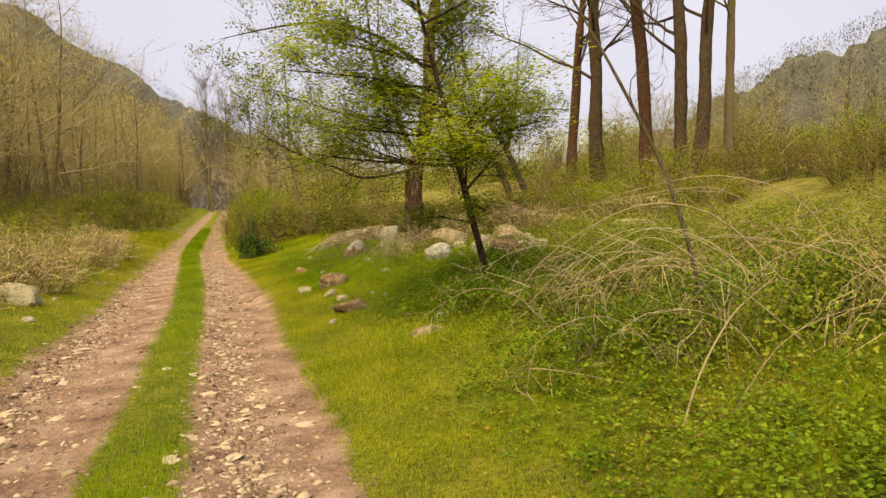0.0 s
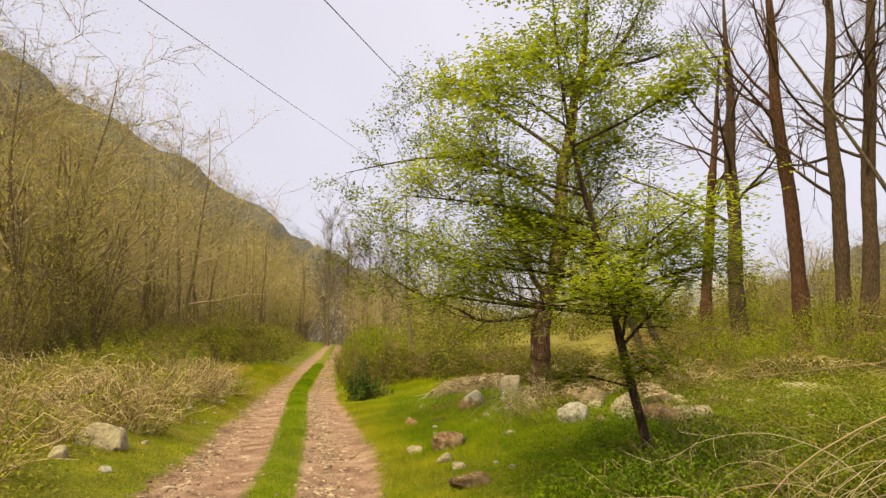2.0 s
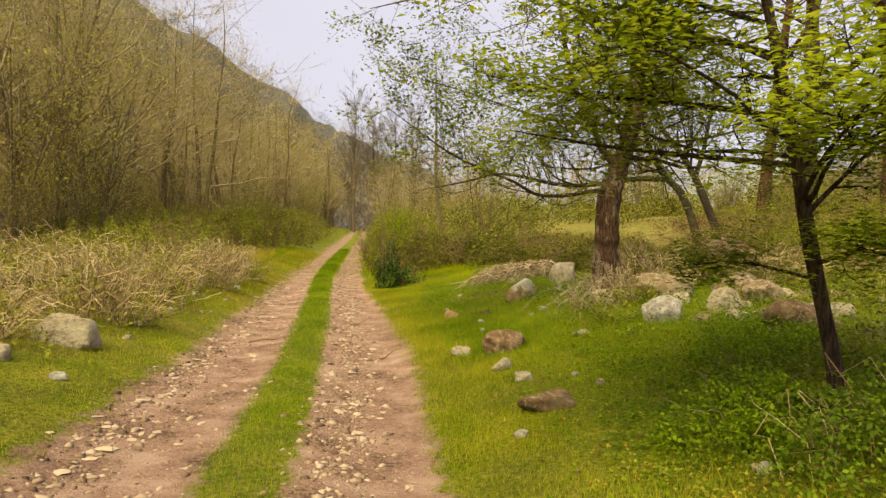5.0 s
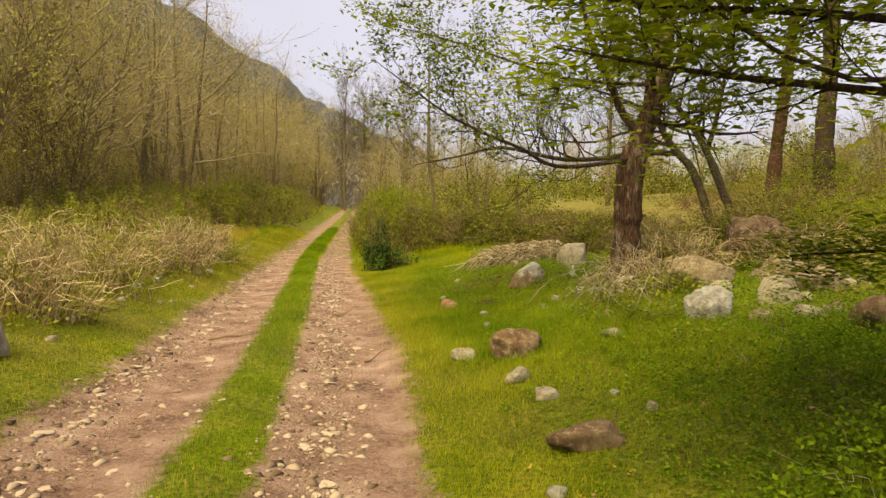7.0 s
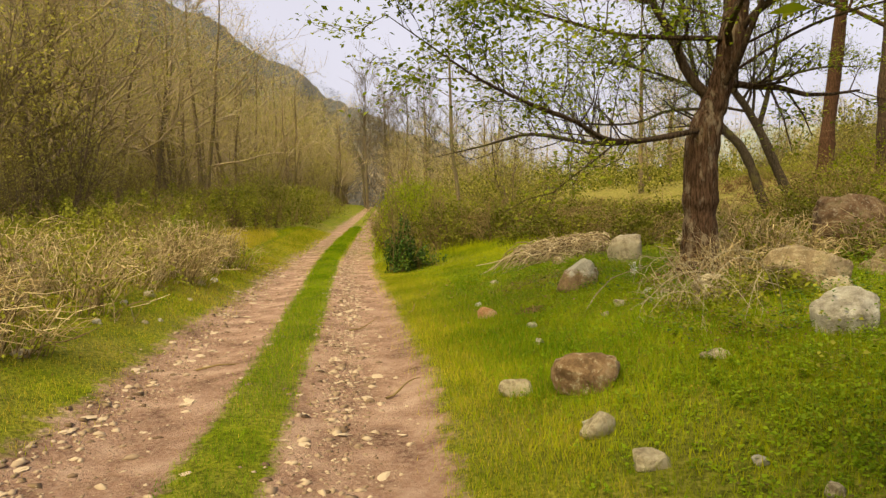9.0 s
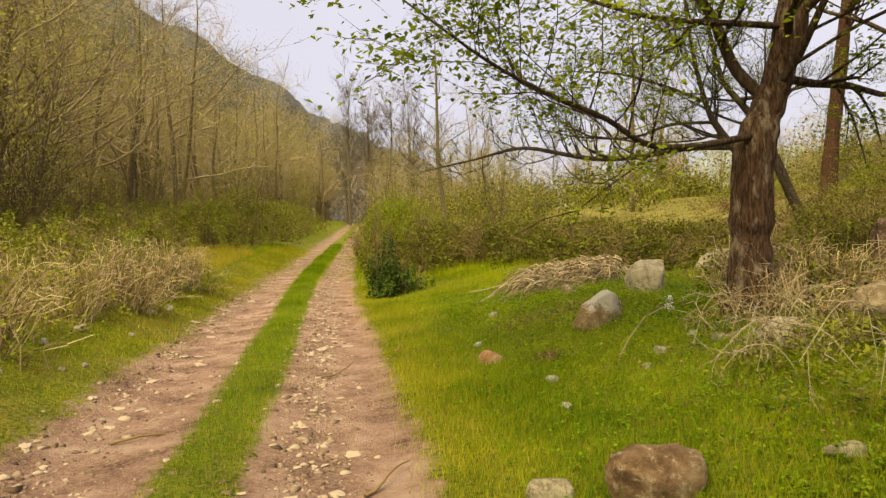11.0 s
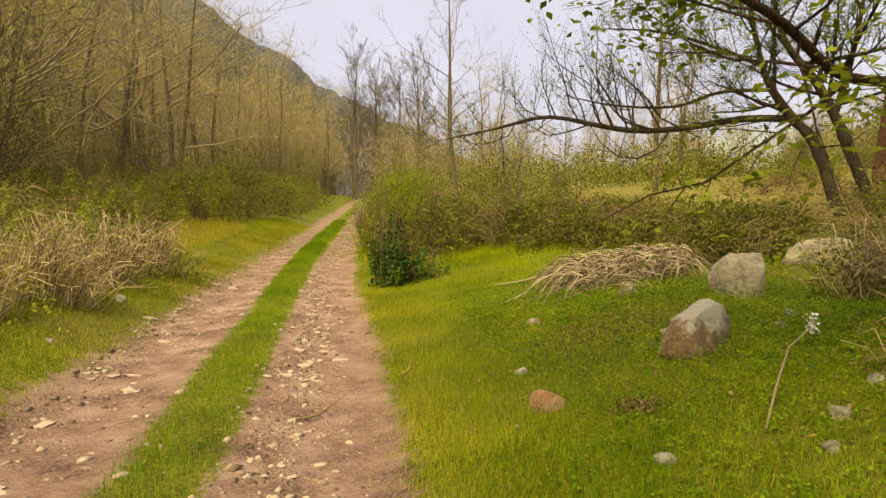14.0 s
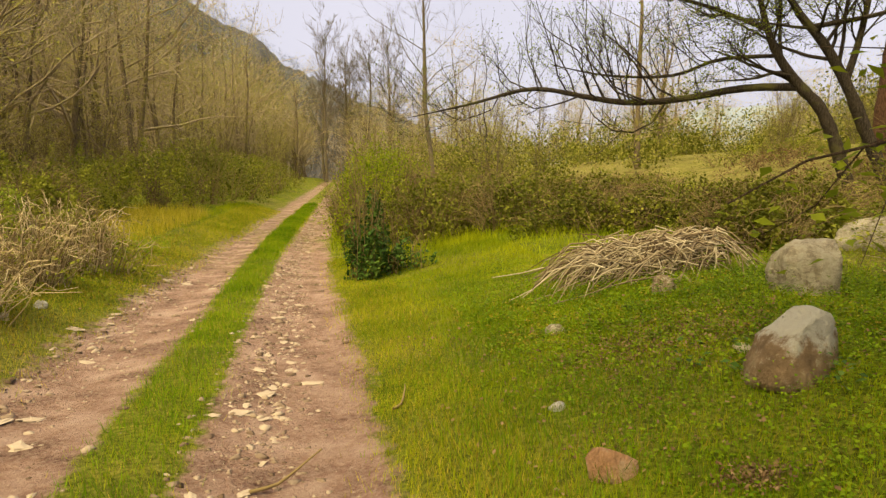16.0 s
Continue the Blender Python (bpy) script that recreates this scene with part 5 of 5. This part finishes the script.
# shrubs under the edge of the woods
sk = []
for q in range(3):
    rng = np.random.default_rng(500 + q)
    stems = []
    for k in range(5):
        a = k * 1.26 + rng.uniform(-0.4, 0.4)
        stems.append(([(0, 0, 0)] + [(math.cos(a) * 0.28 * f * 3.5, math.sin(a) * 0.28 * f * 3.5, 3.5 * f) for f in (0.3, 0.6, 1.0)], [0.03, 0.024, 0.018, 0.008]))
    sk.append(build_tree("woodland_shrub", "budding woodland shrub with yellow green leaves", 0, 0, stems, m_bark_wood, m_leaf_bud, 4, 0.065, 0.34, 0.3, 500 + q, 2, (7, 5), (0.5, 0.5), (40, 40), 0.1, 0.1, 0, 5, group="woodland shrubs", min_r=0.010, single=False))
R = np.random.default_rng(15)
for i in range(70):
    y_ = 14 + 90 * (i / 70) ** 1.25 + R.uniform(-1, 1)
    s_ = -(9.8 + 2.0 * math.sin(y_ * 0.21) - np.clip((y_ - 50) / 10, 0, 4.5) + R.exponential(3.0))
    x_ = at_side(y_, s_)
    m = pose(x_, y_, land1(x_, y_) - 0.05, 0, 0, R.uniform(0, 360)) @ Matrix.Scale(R.uniform(0.6, 1.35), 4)
    if i < 3:
        sk[i].matrix_basis = m
    else:
        copy_thing(sk[i % 3], m)
for i in range(45):
    y_ = R.uniform(38, 110)
    x_ = at_side(y_, R.uniform(6, 50))
    copy_thing(sk[i % 3], pose(x_, y_, land1(x_, y_) - 0.05, 0, 0, R.uniform(0, 360)) @ Matrix.Scale(R.uniform(0.5, 1.1), 4))

for i in range(16):
    y_ = R.uniform(36, 52)
    x_ = R.uniform(7.5, 19)
    copy_thing(sk[i % 3], pose(x_, y_, land1(x_, y_) - 0.05, 0, 0, R.uniform(0, 360)) @ Matrix.Scale(R.uniform(0.65, 1.0), 4))

R = np.random.default_rng(23)
for i in range(46):
    y_ = R.uniform(26, 50)
    x_ = R.uniform(2.5, 17) + (y_ - 26) * 0.1
    thicket("scrub_mound", "low olive and brown scrub mound on the slope", "brambles", x_, y_, R.uniform(1.0, 1.9), R.uniform(0.8, 1.4), R.uniform(0.3, 0.75), 70, 1500, m_stem, (m_leaf_thicket, m_leaf_bramble, m_leaf_olive, m_leaf_dead)[i % 4], 600 + i, 0.085, 0.008, "scrub mounds on the slope")

# scrub of the far meadow, too far to count
R = np.random.default_rng(19)
cl = []
for _ in range(230):
    y_ = R.uniform(48, 125)
    x_ = at_side(y_, R.uniform(7, 70))
    r_, h_ = R.uniform(1.0, 2.6), R.uniform(1.4, 4.6)
    k = 620
    u = R.normal(0, 1, (k, 3))
    u /= np.linalg.norm(u, axis=1)[:, None]
    c = u * np.array((r_, r_, h_ * 0.55)) * (R.uniform(0.3, 1, (k, 1)) ** 0.4) * (1 + 0.25 * np.sin(4 * u[:, :1] + 5 * u[:, 1:2]))
    c += np.array((x_, y_, land1(x_, y_) + h_ * 0.5))
    cl.append(c)
cl = np.concatenate(cl)
half = R.random(len(cl)) < 0.25
for q, (sel, mt, lb) in enumerate(((half, m_leaf_bud, "far yellowish budding scrub"), (~half, m_leaf_thicket, "far olive green scrub"))):
    tagged(new("far_scrub", mesh_np("far_scrub", *leaf_quads(R, cl[sel], 0.19, 0.2, 0.6), mt)), lb, "scrub", kind="stuff")

# ---- turf, weeds and track stones ----


def blades(name, label, count, y0, y1, s0, s1, h, w, mat, seed, power=1.0, thin=None):
    """Grass blades on the ground between two distances from the track's middle."""
    rng = np.random.default_rng(seed)
    y = y0 + (y1 - y0) * rng.uniform(0, 1, count) ** power
    s = rng.uniform(s0, s1, count)
    x = middle(y) + s
    keep = bareness(s, x, y) + rng.normal(0, 0.32, count) < 0.36
    if thin is not None:
        keep &= (ripple(x * 0.9, y * 0.9) + rng.normal(0, 0.5, count)) > thin
    x, y, s = x[keep], y[keep], s[keep]
    k = len(x)
    z = land(x, y) - 0.01
    far = np.clip((y - 7) / 12, 0.75, 3.0)
    hh = h * rng.uniform(0.5, 1.3, k) * (1 + 0.3 * ripple(x, y)) * np.clip(far, 1, 1.6)
    a = rng.uniform(0, 2 * np.pi, k)
    ww = w * rng.uniform(0.7, 1.3, k) * far
    b2 = rng.uniform(0, 2 * np.pi, k)
    lean = rng.uniform(0.1, 0.7, k) * hh
    base = np.stack([x, y, z], 1)
    side = np.stack([np.cos(a), np.sin(a), np.zeros(k)], 1) * ww[:, None] / 2
    tip = base + np.stack([np.cos(b2) * lean, np.sin(b2) * lean, hh], 1)
    v = np.stack([base - side, base + side, tip], 1).reshape(-1, 3)
    tagged(new(name, mesh_np(name, v, np.arange(k * 3).reshape(k, 3), mat)), label, "grass", kind="stuff")


blades("grass_verge", "short bright green spring grass", 175000, 3.0, 25, 1.3, 4.4, 0.065, 0.007, m_grass, 1, 1.3)
blades("grass_verge", "deep green grass patches", 85000, 3.0, 25, 2.0, 5.0, 0.07, 0.007, m_grass_deep, 12, 1.3, 0.1)
blades("grass_verge", "yellowing grass at the wheel track's edge", 52000, 2.5, 25, 1.2, 2.3, 0.05, 0.006, m_grass_dry, 2, 1.3)
blades("grass_verge", "brown faded grass patches in the turf", 42000, 2.5, 25, 1.2, 4.2, 0.055, 0.007, m_grass_brown, 15, 1.3, 0.15)
blades("grass_verge_left", "brown faded grass on the left verge", 26000, 3.0, 30, -3.0, -1.0, 0.055, 0.007, m_grass_brown, 16, 1.3, -0.6)
blades("grass_tufts", "taller deep green tufts in the turf", 36000, 3.0, 20, 1.8, 5.0, 0.11, 0.007, m_grass_deep, 17, 1.3, 0.75)
blades("grass_middle", "green grass strip between the wheel tracks", 40000, 2.5, 45, -0.30, 0.36, 0.07, 0.007, m_grass_deep, 3, 1.6)
blades("grass_middle", "yellow green grass between the wheel tracks", 34000, 2.5, 45, -0.42, 0.48, 0.055, 0.006, m_grass, 13, 1.6)
blades("grass_middle", "yellowing blades at the strip's edges", 9000, 2.5, 45, -0.46, 0.52, 0.05, 0.006, m_grass_dry, 14, 1.6)
blades("grass_verge_left", "short green grass beside the track", 34000, 3.0, 40, -3.0, -1.0, 0.065, 0.007, m_grass, 4, 1.4)
blades("grass_verge_left", "yellowing grass beside the track", 30000, 3.0, 40, -2.4, -1.0, 0.06, 0.006, m_grass_dry, 5, 1.4)
blades("grass_bank", "longer grass among the weeds", 60000, 2.0, 30, 4.2, 12, 0.12, 0.009, m_grass, 6, 1.0)
blades("grass_far", "grass of the far meadow", 40000, 24, 60, 1.4, 14, 0.16, 0.014, m_grass, 7, 1.0)
blades("grass_bank_left", "grass and dry blades among the bank's brambles", 60000, 4, 32, -12, -2.6, 0.2, 0.008, m_grass_dry, 8, 1.0)
blades("grass_tall", "taller pale grass stems in the verge", 9000, 1.8, 8, 1.9, 4.6, 0.17, 0.006, m_grass_dry, 41, 1.0, 0.2)
blades("grass_tall", "taller green grass tufts in the verge", 16000, 1.8, 10, 1.9, 4.6, 0.14, 0.007, m_grass_deep, 42, 1.0, 0.3)


def weeds(name, label, count, y0, y1, s0, s1, size, h, mat, seed, thin):
    rng = np.random.default_rng(seed)
    y = rng.uniform(y0, y1, count)
    s = rng.uniform(s0, s1, count)
    x = middle(y) + s
    keep = (ripple(x * 0.7, y * 0.7) + rng.normal(0, 0.45, count)) > thin
    x, y = x[keep], y[keep]
    k = len(x)
    c = np.stack([x, y, land(x, y) + rng.exponential(0.4, k) * h], 1)
    tagged(new(name, mesh_np(name, *leaf_quads(rng, c, size, 0.55, 0.75), mat)), label, "weeds", kind="stuff")


weeds("low_weeds", "low broad-leaved green weeds in the turf", 110000, 2.5, 20, 2.6, 6.5, 0.023, 0.08, m_weed, 1, 0.0)
weeds("low_weeds", "low broad-leaved green weeds on the bank", 80000, 2.0, 12, 3.2, 9, 0.028, 0.2, m_nettle, 2, -0.3)
weeds("low_weeds", "dark green weed leaves under the canes", 20000, 2.0, 7, 2.9, 6.5, 0.034, 0.2, m_leaf_dark, 9, 0.2)
weeds("low_weeds", "leafy weeds in the foreground turf", 34000, 1.8, 7, 1.6, 6.0, 0.028, 0.12, m_nettle, 21, 0.0)
weeds("low_weeds", "olive weeds in the foreground turf", 14000, 1.8, 7, 1.6, 6.0, 0.03, 0.12, m_leaf_bramble, 22, 0.1)
weeds("low_weeds", "dead leaves among the foreground weeds", 9000, 1.8, 18, 1.9, 5.5, 0.03, 0.06, m_leaf_dead, 23, 0.35)
weeds("low_weeds", "brown dead leaves in the mossy verge", 7000, 4, 24, -2.6, -1.3, 0.032, 0.05, m_leaf_dead, 24, 0.3)
weeds("low_weeds", "yellow green weeds on the bank", 52000, 2.0, 22, 3.4, 10, 0.024, 0.16, m_weed, 3, 0.1)
weeds("low_weeds", "low weeds on the bank beside the track", 22000, 3, 26, -4.5, -1.9, 0.04, 0.1, m_weed, 4, 0.1)


def plants(name, label, count, y0, y1, s0, s1, h, size, mat, seed, thin, per=16):
    """Leafy weed plants: leaves stand out from a short stem, the higher the smaller."""
    rng = np.random.default_rng(seed)
    y = rng.uniform(y0, y1, count)
    s = rng.uniform(s0, s1, count)
    x = middle(y) + s
    keep = (ripple(x * 1.1 + seed, y * 1.1) + rng.normal(0, 0.35, count)) > thin
    keep &= rng.uniform(0.15, 1.6, count) < (s - s0)
    x, y = x[keep], y[keep]
    k = len(x)
    hh = h * rng.uniform(0.5, 1.3, k)
    base = np.stack([x, y, land(x, y)], 1)
    u = rng.uniform(0.1, 1.0, (k, per))
    a = rng.uniform(0, 2 * np.pi, (k, per))
    out = np.stack([np.cos(a), np.sin(a), rng.uniform(-0.35, 0.5, (k, per))], -1)
    out /= np.linalg.norm(out, axis=-1)[..., None]
    flat = np.stack([-np.sin(a), np.cos(a), rng.normal(0, 0.3, (k, per))], -1)
    c = base[:, None, :] + out * np.array((1, 1, 0.2)) * (hh[:, None] * rng.uniform(0.0, 0.55, (k, per)))[..., None]
    c[..., 2] += hh[:, None] * u
    sz = (size * rng.uniform(0.7, 1.3, (k, per)) * (1.25 - 0.5 * u))[..., None]
    up = np.cross(flat, out) * sz * 0.12
    v = np.stack([c, c + out * sz * 0.45 + flat * sz * 0.32 - up, c + out * sz, c + out * sz * 0.45 - flat * sz * 0.32 - up], 2).reshape(-1, 3)
    tagged(new(name, mesh_np(name, v, np.arange(len(v)).reshape(-1, 4), mat)), label, "weeds", kind="stuff")


plants("weed_plants", "leafy bright green weed plants under the canes", 7000, 1.8, 7.8, 1.8, 8.0, 0.2, 0.036, m_nettle, 51, -0.1)
plants("weed_plants", "leafy yellow green weed plants under the canes", 3200, 1.8, 8, 2.0, 8.0, 0.15, 0.03, m_leaf_bramble, 57, 0.0)
plants("weed_plants", "leafy dark green weed plants under the canes", 800, 2.2, 7.5, 2.9, 7.5, 0.26, 0.045, m_leaf_dark, 52, 0.45)
plants("weed_plants", "leafy olive weed plants among the canes", 3200, 2.2, 9.5, 2.8, 9.0, 0.26, 0.04, m_leaf_thicket, 53, 0.05)
plants("weed_plants", "low leafy weed plants in the turf", 9500, 2.6, 20, 1.7, 5.6, 0.07, 0.028, m_weed, 54, 0.0, 9)
plants("weed_plants", "low dark leafy weed plants in the turf", 4200, 8, 19, 2.2, 6.0, 0.09, 0.032, m_nettle, 60, 0.15, 11)
plants("weed_plants", "low faded weed plants in the turf", 2600, 4, 19, 1.6, 5.5, 0.06, 0.026, m_grass_brown, 61, 0.3, 8)
plants("weed_plants", "dark leafy weed plants round the big tree's foot", 420, 12, 17, 3.0, 7.2, 0.24, 0.05, m_leaf_dark, 55, 0.3)
plants("weed_plants", "olive leafy weed plants round the big tree's foot", 2200, 11, 18, 3.2, 8.5, 0.28, 0.045, m_leaf_thicket, 56, 0.0)
plants("weed_plants", "tall olive weed plants on the rising bank", 3600, 7, 21, 6.0, 16, 0.34, 0.06, m_leaf_bramble, 58, -0.1)
plants("weed_plants", "green weed plants on the rising bank", 2200, 7, 21, 6.0, 16, 0.3, 0.055, m_nettle, 59, 0.1)


def pebble_mesh(seed, sub=1):
    bm = bmesh.new()
    bmesh.ops.create_icosphere(bm, subdivisions=sub, radius=0.5)
    for v in bm.verts:
        k = 1 + 0.85 * noise.noise(v.co * 3.4 + Vector((seed * 3.7, seed, 0)))
        v.co = Vector((v.co.x * k * 1.25, v.co.y * k * 0.85, v.co.z * k * 0.45))
    me = bpy.data.meshes.new("stone")
    bm.to_mesh(me)
    bm.free()
    me.materials.append(m_pebble)
    return me


def on_track(rng, count, y0, y1, power):
    y = y0 + (y1 - y0) * rng.uniform(0, 1, count) ** power
    left = rng.random(count) < 0.42
    s = np.where(left, np.where(rng.random(count) < 0.7, rng.normal(-1.12, 0.14, count), rng.normal(-0.65, 0.2, count)), np.where(rng.random(count) < 0.75, rng.normal(0.64, 0.19, count), rng.normal(0.9, 0.2, count)))
    x = middle(y) + s
    return x, y, land(x, y)


R = np.random.default_rng(33)
shapes = [pebble_mesh(q, 2) for q in range(9)]
grit = pebble_mesh(20)
base_me = np.array([v.co[:] for v in grit.vertices])
base_f = np.array([p.vertices[:] for p in grit.polygons])
x, y, z = on_track(R, 15000, 2.5, 34, 1.8)
k = len(x)
sz = np.minimum(R.exponential(0.017, k) + 0.010, 0.085)
turn = R.uniform(0, 2 * np.pi, k)
lv = base_me[None] * (sz[:, None] * np.array((1, 1, 1)))[:, None, :] * R.uniform(0.6, 1.4, (k, 1, 3))
rv = np.stack([lv[..., 0] * np.cos(turn)[:, None] - lv[..., 1] * np.sin(turn)[:, None], lv[..., 0] * np.sin(turn)[:, None] + lv[..., 1] * np.cos(turn)[:, None], lv[..., 2]], -1) + np.stack([x, y, z], 1)[:, None, :]
tagged(new("track_gravel", mesh_np("track_gravel", rv.reshape(-1, 3), (base_f[None] + (np.arange(k) * len(base_me))[:, None, None]).reshape(-1, 3), m_pebble)), "loose pinkish gravel on the wheel tracks", "gravel", kind="stuff")
ground_ob = bpy.data.objects["ground"]
x, y, z = on_track(R, 300, 3.2, 22, 1.5)
for i in range(300):
    st = new("stone", shapes[i % 9])
    st.parent = ground_ob
    q = min(0.05 + R.exponential(0.03), 0.13) if i > 14 else R.uniform(0.12, 0.17)
    st.matrix_basis = pose(x[i], y[i], z[i] + q * 0.01, R.normal(0, 6), R.normal(0, 6), R.uniform(0, 360)) @ Matrix.Diagonal((q, q * R.uniform(0.7, 1.2), q * R.uniform(0.25, 0.5), 1))
R = np.random.default_rng(35)
k = 260
y = 3.0 + 24 * R.uniform(0, 1, k) ** 1.3
s_ = np.where(R.random(k) < 0.7, R.normal(-1.22, 0.12, k), R.normal(0.42, 0.10, k))
x = middle(y) + s_
sz = R.uniform(0.03, 0.10, k)
lv = base_me[None] * sz[:, None, None] * np.stack([R.uniform(0.8, 1.6, k), R.uniform(0.6, 1.1, k), R.uniform(0.25, 0.5, k)], 1)[:, None, :]
tagged(new("track_clods", mesh_np("track_clods", (lv + np.stack([x, y, land(x, y)], 1)[:, None, :]).reshape(-1, 3), (base_f[None] + (np.arange(k) * len(base_me))[:, None, None]).reshape(-1, 3), m_clod)), "dark earth clods along the ruts' edges", "clods", kind="stuff")
